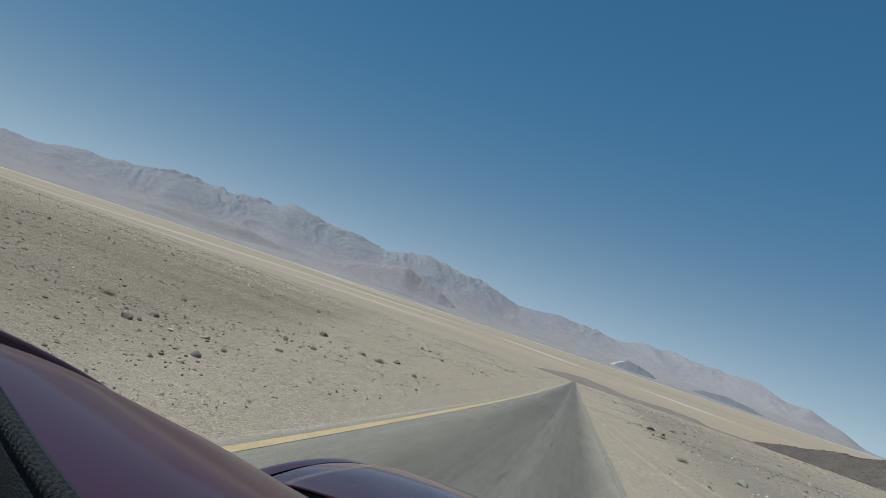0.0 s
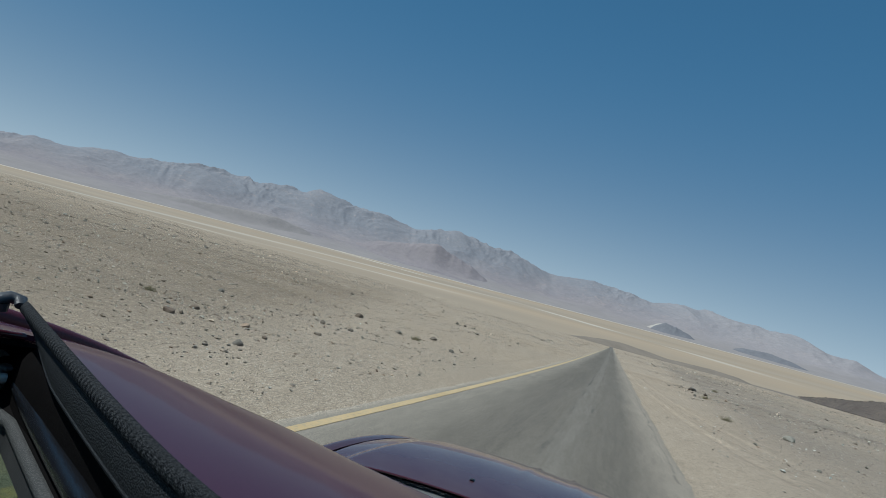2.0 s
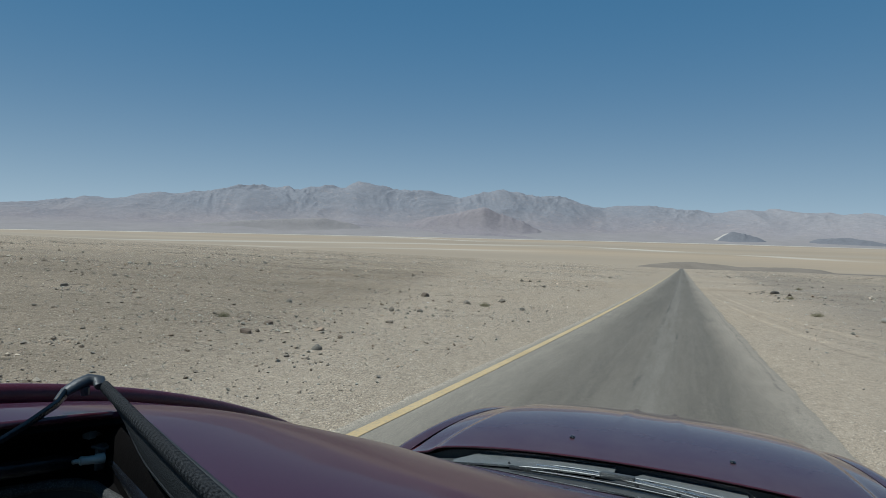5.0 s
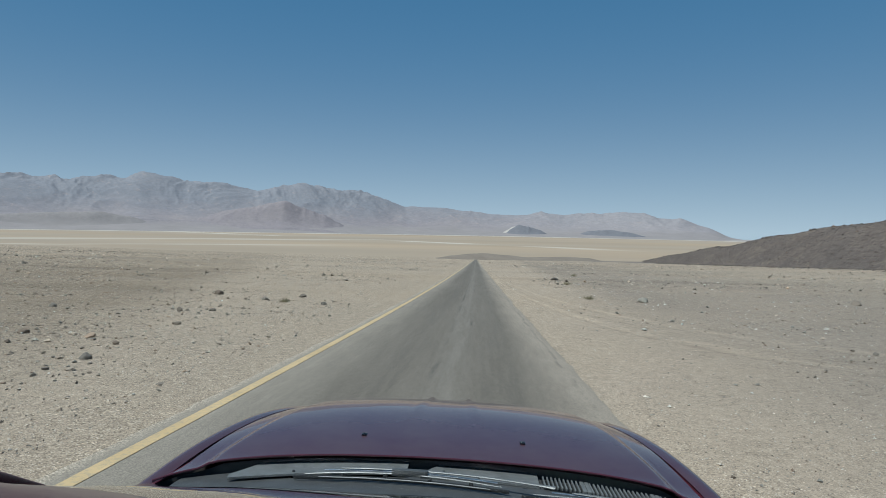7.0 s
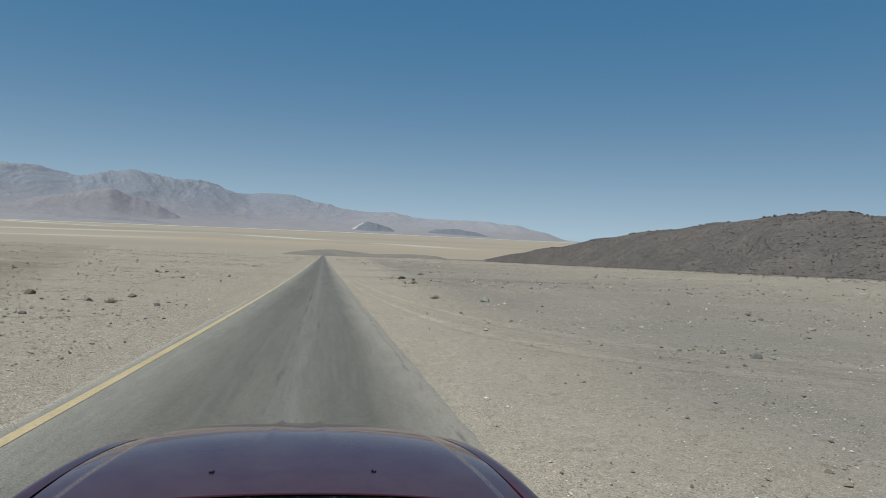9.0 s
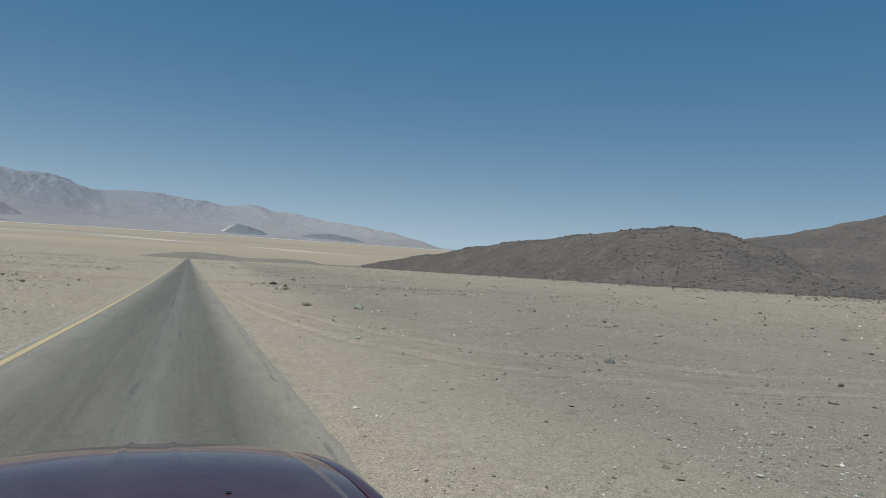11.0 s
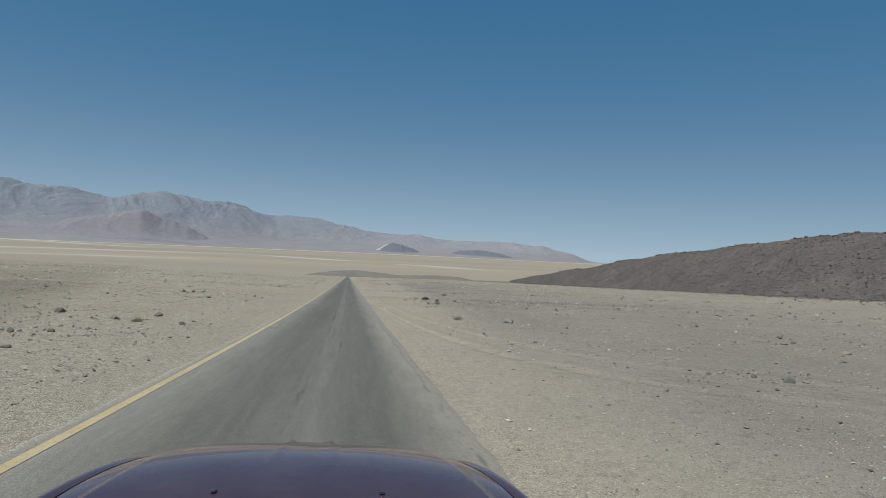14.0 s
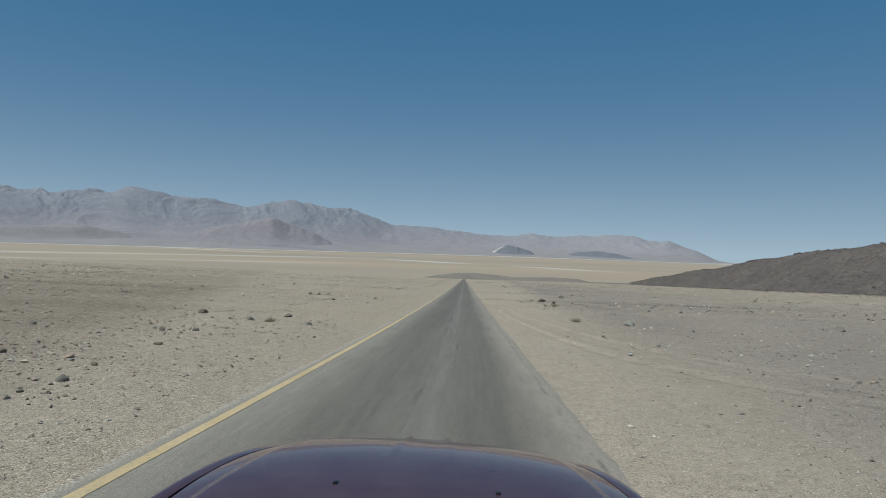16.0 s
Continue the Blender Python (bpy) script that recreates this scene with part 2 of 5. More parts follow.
def asphalt_material():
    m = Mat("worn_asphalt", 0.9, spec=0.25)
    # place across the road, from -2.65 at the yellow line to 1.6 at the crumbling right edge
    along = m.calc("POWER", 2.71828, m.calc("DIVIDE", m.calc("MAXIMUM", m.axis(1), 0.0), -BEND_RUN))
    gone = m.calc("SUBTRACT", 1.0, along)
    left = m.calc("ADD", LINE_X, m.calc("MULTIPLY", gone, LINE_BEND))
    right = m.calc("ADD", ROAD_R, m.calc("MULTIPLY", gone, RIGHT_BEND))
    across = m.calc("DIVIDE", m.calc("SUBTRACT", m.axis(0), left), m.calc("SUBTRACT", right, left))
    x = m.calc("ADD", LINE_X, m.calc("MULTIPLY", across, ROAD_R - LINE_X))
    grain = m.ramp(m.noise(0.014, 3, 0.75), (0.3, 0.55), (0.7, 1.5))
    base = m.ramp(m.noise(1.1, 5, 0.6, (1, 0.03, 1)), (0.3, (0.132, 0.115, 0.092)), (0.7, (0.166, 0.145, 0.117)))
    streak = m.ramp(m.noise(0.13, 4, 0.65, (1, 0.012, 1)), (0.35, 0.91), (0.65, 1.09))
    col = m.mix(base, streak, 0.8, "MULTIPLY")
    mottle = m.ramp(m.noise(0.06, 6, 0.85, (1, 0.6, 1)), (0.3, 0.78), (0.7, 1.22))
    col = m.mix(col, mottle, 0.8, "MULTIPLY")
    # scrubbed dark smears along the wheel tracks
    smear = m.ramp(m.noise(0.24, 5, 0.75, (1, 0.022, 1), 0.2), (0.44, 0.0), (0.64, 0.26))
    track = m.calc("MAXIMUM", band(m, x, 0.42, 0.12, 0.25), band(m, x, -1.02, 0.14, 0.3))
    col = m.mix(col, (0.085, 0.078, 0.068), m.calc("MULTIPLY", smear, track))
    # tyre-marked pale ribbon between the wheel tracks, broken and ragged
    waver = m.calc("ADD", x, m.calc("MULTIPLY", m.calc("SUBTRACT", m.noise(2.2, 4, 0.6, (0, 0.5, 0)), 0.5), 0.16))
    ribbon = m.calc("MULTIPLY", band(m, waver, -0.30, 0.10, 0.26), m.ramp(m.noise(0.16, 6, 0.8, (1, 0.04, 1)), (0.36, 0.05), (0.64, 0.55)))
    col = m.mix(col, (0.235, 0.212, 0.178), ribbon)
    rim = m.calc("MAXIMUM", band(m, waver, -0.52, 0.012, 0.05), band(m, waver, -0.06, 0.010, 0.04))
    rim = m.calc("MULTIPLY", rim, m.ramp(m.noise(0.35, 5, 0.75, (0.5, 0.07, 1)), (0.46, 0.0), (0.62, 0.6)))
    col = m.mix(col, (0.066, 0.062, 0.056), rim)
    # pale dust blown over both edges, thinning raggedly towards the wheel tracks
    wave = m.calc("MULTIPLY", m.calc("SUBTRACT", m.noise(0.9, 6, 0.7, (1, 0.12, 1)), 0.5), 1.0)
    dust_r = m.calc("DIVIDE", m.calc("SUBTRACT", m.calc("ADD", x, wave), 0.62), 0.75, True)
    dust_l = m.calc("DIVIDE", m.calc("SUBTRACT", -1.62, m.calc("ADD", x, wave)), 0.85, True)
    dusty = m.ramp(m.noise(0.14, 6, 0.8, (1, 0.10, 1)), (0.3, 0.45), (0.65, 1.0))
    col = m.mix(col, (0.300, 0.262, 0.210), m.calc("MULTIPLY", m.calc("MULTIPLY", dust_l, 0.85), dusty))
    drift = m.ramp(m.noise(0.10, 6, 0.8, (1, 0.16, 1)), (0.3, 0.60), (0.6, 1.0))
    col = m.mix(col, (0.325, 0.275, 0.216), m.calc("MULTIPLY", dust_r, drift))
    # outside the line the surface breaks up into sand and loose grit
    out = m.calc("DIVIDE", m.calc("SUBTRACT", m.calc("ADD", LINE_X - 0.10, m.calc("MULTIPLY", wave, 0.14)), x), 0.16, True)
    col = m.mix(col, m.ramp(m.cells(0.012), (0.0, (0.10, 0.085, 0.066)), (0.5, (0.335, 0.280, 0.212)), (0.95, (0.60, 0.52, 0.41))), m.calc("MULTIPLY", out, 0.92))
    crack = m.calc("ADD", x, m.calc("MULTIPLY", m.calc("SUBTRACT", m.noise(1.4, 5, 0.7, (0, 0.7, 0)), 0.5), 0.3))
    chip = m.calc("MULTIPLY", band(m, crack, 1.42, 0.010, 0.030), m.ramp(m.noise(0.5, 5, 0.8, (0.4, 1, 1)), (0.44, 0.0), (0.62, 0.6)))
    col = m.mix(col, (0.090, 0.080, 0.068), chip)
    m.put("Base Color", m.mix(col, grain, 0.85, "MULTIPLY"))
    m.bump(m.noise(0.014, 4, 0.8), 0.6, 0.006)
    return m.m


def paint_line_material():
    m = Mat("faded_yellow_paint", 0.8, spec=0.3)
    wear = m.ramp(m.noise(0.05, 6, 0.8), (0.34, 0.0), (0.52, 1.0))
    tone = m.ramp(m.noise(0.8, 4, 0.6), (0.3, (0.48, 0.345, 0.172)), (0.7, (0.57, 0.422, 0.228)))
    m.put("Base Color", m.mix((0.34, 0.29, 0.2), tone, wear))
    m.bump(m.noise(0.012, 3, 0.7), 0.4, 0.004)
    return m.m


def stone_material(name, dark, light, size=0.05):
    m = Mat(name, 0.9, spec=0.25)
    info = m.node("ShaderNodeObjectInfo")
    geo = m.node("ShaderNodeNewGeometry")
    which = m.calc("FRACT", m.calc("ADD", info.outputs["Random"], geo.outputs["Random Per Island"]))
    tone = m.ramp(which, (0.0, dark), (0.7, tuple(0.6 * a + 0.4 * b for a, b in zip(dark, light))), (1.0, light))
    hue = m.ramp(m.calc("FRACT", m.calc("MULTIPLY", which, 7.31)), (0.0, (1.12, 0.94, 0.82)), (0.18, (1.05, 0.99, 0.93)), (0.6, (1.0, 1.0, 1.0)), (1.0, (0.92, 1.0, 1.03)))
    tone = m.mix(tone, hue, 1.0, "MULTIPLY")
    grain = m.ramp(m.noise(size, 5, 0.7), (0.3, 0.7), (0.7, 1.25))
    m.put("Base Color", m.mix(tone, grain, 0.8, "MULTIPLY"))
    m.bump(m.noise(size * 0.6, 4, 0.7), 0.6, 0.01)
    return m.m


def hill_material():
    m = Mat("dark_volcanic_hill", 0.95, spec=0.1)
    big = m.ramp(m.noise(22.0, 6, 0.65, distort=0.5), (0.30, (0.106, 0.090, 0.080)), (0.50, (0.130, 0.108, 0.094)), (0.70, (0.160, 0.131, 0.110)))
    rub = m.ramp(m.noise(0.9, 6, 0.8), (0.30, 0.72), (0.50, 1.0), (0.70, 1.25))
    col = m.mix(big, rub, 0.85, "MULTIPLY")
    blocks = m.ramp(m.cells(1.1), (0.05, 0.62), (0.3, 0.95), (0.7, 1.04), (0.95, 1.3))
    col = m.mix(col, blocks, 0.6, "MULTIPLY")
    # drifts of tan sand between the stones
    pale = m.ramp(m.noise(11.0, 6, 0.72, (1, 1, 2.5), 0.3), (0.55, 0.0), (0.72, 0.42))
    col = m.mix(col, (0.245, 0.202, 0.158), pale)
    m.put("Base Color", col)
    m.bump(m.noise(0.9, 5, 0.75), 0.5, 0.3)
    return m.m


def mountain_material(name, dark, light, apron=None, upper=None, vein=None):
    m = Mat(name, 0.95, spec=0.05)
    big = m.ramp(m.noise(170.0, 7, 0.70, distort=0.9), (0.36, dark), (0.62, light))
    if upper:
        # upper slopes turn bluish: distance haze mixed into the rock colour
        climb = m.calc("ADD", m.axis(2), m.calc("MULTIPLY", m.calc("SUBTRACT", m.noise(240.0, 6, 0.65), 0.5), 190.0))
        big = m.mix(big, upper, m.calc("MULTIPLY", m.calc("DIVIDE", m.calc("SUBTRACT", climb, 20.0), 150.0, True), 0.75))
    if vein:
        # haze painted as paler rock towards the end of the range on the right
        end_haze = m.calc("MULTIPLY", m.calc("DIVIDE", m.calc("ADD", m.axis(0), 300.0), 1100.0, True), 0.5)
        big = m.mix(big, (0.335, 0.312, 0.312), end_haze)
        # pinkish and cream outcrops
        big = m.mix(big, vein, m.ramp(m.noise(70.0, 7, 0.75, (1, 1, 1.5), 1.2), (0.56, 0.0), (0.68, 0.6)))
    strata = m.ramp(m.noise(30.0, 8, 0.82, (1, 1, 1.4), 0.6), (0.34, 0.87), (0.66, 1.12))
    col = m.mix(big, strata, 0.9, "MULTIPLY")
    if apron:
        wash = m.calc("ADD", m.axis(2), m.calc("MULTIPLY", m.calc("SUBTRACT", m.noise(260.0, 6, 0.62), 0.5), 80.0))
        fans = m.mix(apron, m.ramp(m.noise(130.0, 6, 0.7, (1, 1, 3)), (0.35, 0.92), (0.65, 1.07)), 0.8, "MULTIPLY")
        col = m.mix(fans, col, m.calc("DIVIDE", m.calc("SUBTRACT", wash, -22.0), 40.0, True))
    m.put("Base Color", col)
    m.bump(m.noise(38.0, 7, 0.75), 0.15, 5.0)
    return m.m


def car_paint_material(name, color, dirt, coat, ior, brow=False):
    m = Mat(name, 0.5, 0.0, 0.06)
    flake = m.ramp(m.noise(0.0015, 2, 0.8), (0.3, 0.8), (0.7, 1.2))
    clean = m.mix(color, flake, 0.6, "MULTIPLY")
    dust = m.ramp(m.noise(0.18, 6, 0.7), (0.30, 0.3 * dirt), (0.75, dirt))
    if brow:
        # painted desert reflection and dust on the slope above the windscreen, facing the wind
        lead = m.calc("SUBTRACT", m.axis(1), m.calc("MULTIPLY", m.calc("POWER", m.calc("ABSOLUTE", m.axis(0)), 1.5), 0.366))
        dust_and_reflection = m.calc("DIVIDE", m.calc("SUBTRACT", m.calc("ADD", lead, m.calc("MULTIPLY", m.noise(0.05, 6, 0.75), 0.05)), 0.46), 0.10, True)
        dust = m.calc("MAXIMUM", dust, m.calc("MULTIPLY", dust_and_reflection, m.ramp(m.noise(0.02, 6, 0.8), (0.3, 0.16), (0.7, 0.30))))
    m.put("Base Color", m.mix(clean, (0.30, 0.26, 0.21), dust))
    film = m.ramp(m.noise(0.09, 6, 0.7), (0.35, 0.015), (0.75, 0.08))
    m.put("Coat Weight", coat)
    m.put("Coat IOR", ior)
    m.put("Coat Roughness", film)
    m.bump(m.noise(0.25, 3, 0.5), 0.03, 0.01)
    return m.m


def plain_material(name, color, rough, metal=0.0, grain=0.004, depth=0.3, spec=0.5):
    m = Mat(name, rough, metal, spec)
    n = m.noise(grain, 4, 0.7)
    m.put("Base Color", m.mix(color, m.ramp(m.noise(grain * 8, 5, 0.65), (0.3, 0.75), (0.7, 1.2)), 0.7, "MULTIPLY"))
    m.bump(n, depth, 0.002)
    return m.m


def scuffed_material(name, color):
    """Sun-dulled plastic with pale scratches and dust in its grain."""
    m = Mat(name, 0.5)
    worn = m.mix(color, m.ramp(m.noise(0.05, 6, 0.75), (0.3, 0.7), (0.7, 1.35)), 0.8, "MULTIPLY")
    scuff = m.ramp(m.noise(0.016, 6, 0.8, (0.35, 1, 1), 1.5), (0.60, 0.0), (0.68, 0.8))
    m.put("Base Color", m.mix(worn, (0.42, 0.42, 0.41), m.calc("MULTIPLY", scuff, m.ramp(m.noise(0.12, 4, 0.6), (0.45, 0.1), (0.6, 1.0)))))
    m.bump(m.noise(0.004, 4, 0.7), 0.3, 0.002)
    return m.m


def mesh_fabric_material(name, high, low):
    m = Mat(name, 0.75, spec=0.4)
    w = m.cells(0.0015, (1, 1, 1), "Distance")
    m.put("Base Color", m.ramp(w, (0.1, high), (0.55, low)))
    m.bump(w, 0.8, -0.0008)
    return m.m


def glass_material(name, tint):
    m = Mat(name, 0.02)
    m.put("Base Color", (*tint, 1))
    m.put("Transmission Weight", 1.0)
    m.put("IOR", 1.45)
    return m.m


DESERT, ASPHALT, YELLOW = desert_material(), asphalt_material(), paint_line_material()
ROCK = stone_material("desert_rock", (0.150, 0.129, 0.108), (0.40, 0.345, 0.275))
PEBBLE = stone_material("desert_pebble", (0.150, 0.126, 0.102), (0.74, 0.69, 0.60), 0.02)
TANSTONE = stone_material("tan_desert_stone", (0.215, 0.182, 0.146), (0.56, 0.485, 0.385), 0.04)
PLAINSTONE = stone_material("fan_stone", (0.125, 0.106, 0.086), (0.66, 0.585, 0.48), 0.05)
RUBBLE = stone_material("volcanic_rubble", (0.080, 0.069, 0.064), (0.235, 0.194, 0.166), 0.3)
HILL = hill_material()
MOUND = mountain_material("brown_gravel_mound", (0.205, 0.172, 0.14), (0.25, 0.21, 0.17))
# the range's pale mauve and blue tones carry painted distance haze
RANGE = mountain_material("haze_tinted_range_rock", (0.246, 0.224, 0.234), (0.294, 0.263, 0.262), (0.288, 0.261, 0.252), (0.232, 0.242, 0.265), (0.365, 0.306, 0.284))
PURPLE = mountain_material("purple_foothill_rock", (0.248, 0.221, 0.230), (0.278, 0.247, 0.248))
SLATE = mountain_material("dark_butte_rock", (0.172, 0.172, 0.187), (0.205, 0.204, 0.216))
FAN = mountain_material("brown_grey_fan_rock", (0.262, 0.240, 0.232), (0.300, 0.272, 0.260), (0.292, 0.265, 0.254))
PALE = mountain_material("pale_ash_slope", (0.40, 0.365, 0.33), (0.48, 0.44, 0.39))
SCRUB = plain_material("dry_scrub", (0.26, 0.235, 0.13), 0.9, grain=0.01)
TWIG = plain_material("dead_twig", (0.20, 0.16, 0.115), 0.9, grain=0.01)
PAINT = car_paint_material("maroon_car_paint", (0.045, 0.0102, 0.0265), 0.03, 0.42, 1.43)
ROOF_PAINT = car_paint_material("maroon_roof_paint_dust_reflection", (0.045, 0.0102, 0.0265), 0.03, 0.42, 1.43, True)
# redder copy of the car paint: sun highlight on the lips put into colour
LIP = car_paint_material("maroon_edge_with_glint", (0.060, 0.013, 0.021), 0.01, 1.0, 1.55)
HOOD_PAINT = car_paint_material("dust_filmed_maroon_paint", (0.050, 0.0170, 0.031), 0.13, 0.90, 1.53)
PLASTIC = plain_material("grey_black_plastic", (0.045, 0.048, 0.053), 0.42)
RUBBER = plain_material("black_rubber", (0.014, 0.015, 0.016), 0.6)
ZINC = plain_material("pale_zinc", (0.50, 0.48, 0.44), 0.4, 0.3)
DULL = plain_material("dull_dark_metal", (0.16, 0.155, 0.145), 0.45, 0.4)
METAL = plain_material("bare_metal", (0.55, 0.55, 0.56), 0.28, 1.0)
TRIM_DARK = plain_material("gloss_black_trim", (0.010, 0.011, 0.014), 0.15)
# blacker than the rubber: shade inside the sunroof opening put into the colour
TRAY = plain_material("shade_black_tray", (0.0045, 0.0038, 0.0038), 0.8, spec=0.05)
WEAVE = mesh_fabric_material("woven_black_mesh", (0.030, 0.033, 0.037), (0.007, 0.008, 0.010))
# lighter copy of the black weave, standing in for fill light on the rim
RIMCLOTH = mesh_fabric_material("fill_lit_woven_edging", (0.105, 0.105, 0.10), (0.035, 0.035, 0.035))
CLOTH = plain_material("dark_grey_cloth", (0.028, 0.028, 0.029), 0.95)
COWL = scuffed_material("sun_bleached_cowl", (0.060, 0.062, 0.062))
PANEL = scuffed_material("grey_cowl_panel", (0.125, 0.130, 0.128))
WIPER = plain_material("dull_wiper_grey", (0.16, 0.163, 0.16), 0.38, 0.3)
GLASS = glass_material("windscreen_glass", (0.93, 0.97, 0.95))
SIDE_GLASS = glass_material("green_side_glass", (0.26, 0.34, 0.27))
MOULDING = plain_material("dark_maroon_moulding", (0.080, 0.015, 0.024), 0.35, spec=0.25)
LAMP = glass_material("lamp_lens", (0.95, 0.95, 0.95))


# ---- building helpers ----
def part(name, bm, material, parent=None, label="", smooth=True):
    """Link a bmesh as one mesh object, under a thing or a part."""
    bmesh.ops.recalc_face_normals(bm, faces=bm.faces[:])
    me = bpy.data.meshes.new(name)
    bm.to_mesh(me)
    bm.free()
    if smooth:
        me.shade_smooth()
        me.set_sharp_from_angle(angle=0.75)
    me.materials.append(material)
    ob = new(name, me)
    ob.parent = parent
    if label:
        tagged(ob, label)
    return ob


def sheet(fn, us, vs, thick=0.0, sharp=False):
    """A surface fn(u, v) -> (x, y, z) over a grid, with an optional thickness."""
    bm = bmesh.new()
    rows = [[bm.verts.new(fn(u, v)) for v in vs] for u in us]
    for a, b in zip(rows, rows[1:]):
        for i in range(len(vs) - 1):
            bm.faces.new((a[i], b[i], b[i + 1], a[i + 1]))
    if thick:
        bmesh.ops.recalc_face_normals(bm, faces=bm.faces[:])
        bmesh.ops.solidify(bm, geom=bm.faces[:], thickness=thick)
    return bm


def block(bm, x0, x1, y0, y1, z0, z1, bevel=0.0):
    made = bmesh.ops.create_cube(bm, size=1, matrix=Matrix.LocRotScale(
        ((x0 + x1) / 2, (y0 + y1) / 2, (z0 + z1) / 2), None, (x1 - x0, y1 - y0, z1 - z0)))
    if bevel:
        edges = list({e for v in made["verts"] for e in v.link_edges})
        bmesh.ops.bevel(bm, geom=edges, offset=bevel, segments=2, affect="EDGES", profile=0.6)
    return bm


def tube(points, radius, sides=8, flat=1.0, caps=True):
    """A round or flattened bar along points; radius may be a list."""
    bm = bmesh.new()
    pts = [Vector(p) for p in points]
    rings = []
    for i, p in enumerate(pts):
        way = (pts[min(i + 1, len(pts) - 1)] - pts[max(i - 1, 0)]).normalized()
        side = way.cross(Vector((0, 0, 1)))
        side = side.normalized() if side.length > 1e-4 else Vector((1, 0, 0))
        up = side.cross(way).normalized()
        r = radius[i] if isinstance(radius, (list, tuple)) else radius
        rings.append([bm.verts.new(p + side * math.cos(a) * r + up * math.sin(a) * r * flat)
                      for a in (2 * math.pi * k / sides for k in range(sides))])
    for a, b in zip(rings, rings[1:]):
        for k in range(sides):
            bm.faces.new((a[k], a[(k + 1) % sides], b[(k + 1) % sides], b[k]))
    if caps:
        bm.faces.new(rings[0])
        bm.faces.new(rings[-1])
    return bm


def steps(a, b, n):
    return [a + (b - a) * i / (n - 1) for i in range(n)]


def table(x, *knots):
    """Smooth interpolation through (place, value) knots."""
    if x <= knots[0][0]:
        return knots[0][1]
    for (x0, v0), (x1, v1) in zip(knots, knots[1:]):
        if x <= x1:
            k = (x - x0) / (x1 - x0)
            return v0 + (v1 - v0) * (k * k * (3 - 2 * k) * 0.5 + k * 0.5)
    return knots[-1][1]


def smooth_step(a, b, x):
    k = min(1.0, max(0.0, (x - a) / (b - a)))
    return k * k * (3 - 2 * k)


def fbm(x, y, z=0.0, octaves=5):
    return noise.fractal(Vector((x, y, z)), 1.0, 2.0, octaves)


def ridged(x, y, z=0.0, octaves=6):
    """Ridged noise between 0 and 1."""
    total, amp, norm, p = 0.0, 1.0, 0.0, Vector((x, y, z))
    for _ in range(octaves):
        total += amp * (1 - abs(noise.noise(p))) ** 2
        norm += amp
        amp *= 0.5
        p = p * 2.03 + Vector((3.1, 1.7, 0.4))
    return total / norm


# ---- ground ----
ROAD_L = LINE_X - VERGE


def drawn_in(y):
    return 1 - math.exp(-max(0.0, y) / BEND_RUN)


def line_x(y):
    return LINE_X + LINE_BEND * drawn_in(y)


def right_x(y):
    return ROAD_R + RIGHT_BEND * drawn_in(y)


def fan_level(x, y):
    """The alluvial fan and, past it, the dry lake, without small relief."""
    z = -SLOPE * y + 0.010 * max(0.0, -x - 6) + 0.008 * max(0.0, x - 20)
    d = z - PLAIN
    return PLAIN + 0.5 * (d + math.sqrt(d * d + 12.0))


def ground_z(x, y):
    z = fan_level(x, y)
    off = max(0.0, line_x(y) - VERGE - 0.15 - x, x - right_x(y) - 0.1)
    far = math.hypot(x, y)
    rough = smooth_step(0.0, 4.0, off)
    fade = 1 - smooth_step(500, 900, far)
    if fade > 0:
        z += rough * fade * (0.05 * fbm(x * 0.22, y * 0.22) + 0.10 * smooth_step(3, 30, off) * fbm(x * 0.05, y * 0.05, 5)
                             + 0.014 * fbm(x * 1.3, y * 1.3, 2))
        z -= 0.03 * (1 - smooth_step(0.0, 0.5, off)) if off == 0 else 0.03 * (1 - smooth_step(0.0, 0.35, off))
    return z


def build_ground():
    bm = bmesh.new()
    n = 420
    radii = [0.0]
    r = 0.8
    while r < 4950:
        radii.append(r)
        r *= 1.042 if r < 1500 else 1.06
    radii.append(4960)
    centre = bm.verts.new((0, 0, ground_z(0, 0)))
    last = None
    for r in radii[1:]:
        ring = []
        for k in range(n):
            a = 2 * math.pi * k / n
            x, y = r * math.sin(a), r * math.cos(a)
            ring.append(bm.verts.new((x, y, ground_z(x, y))))
        for k in range(n):
            j = (k + 1) % n
            if last is None:
                bm.faces.new((centre, ring[k], ring[j]))
            else:
                bm.faces.new((last[k], ring[k], ring[j], last[j]))
        last = ring
    ob = part("ground", bm, DESERT)
    return tagged(ob, "pale grey-beige gravel desert sloping down to an ochre dry lake", "ground", kind="structure")


build_ground()


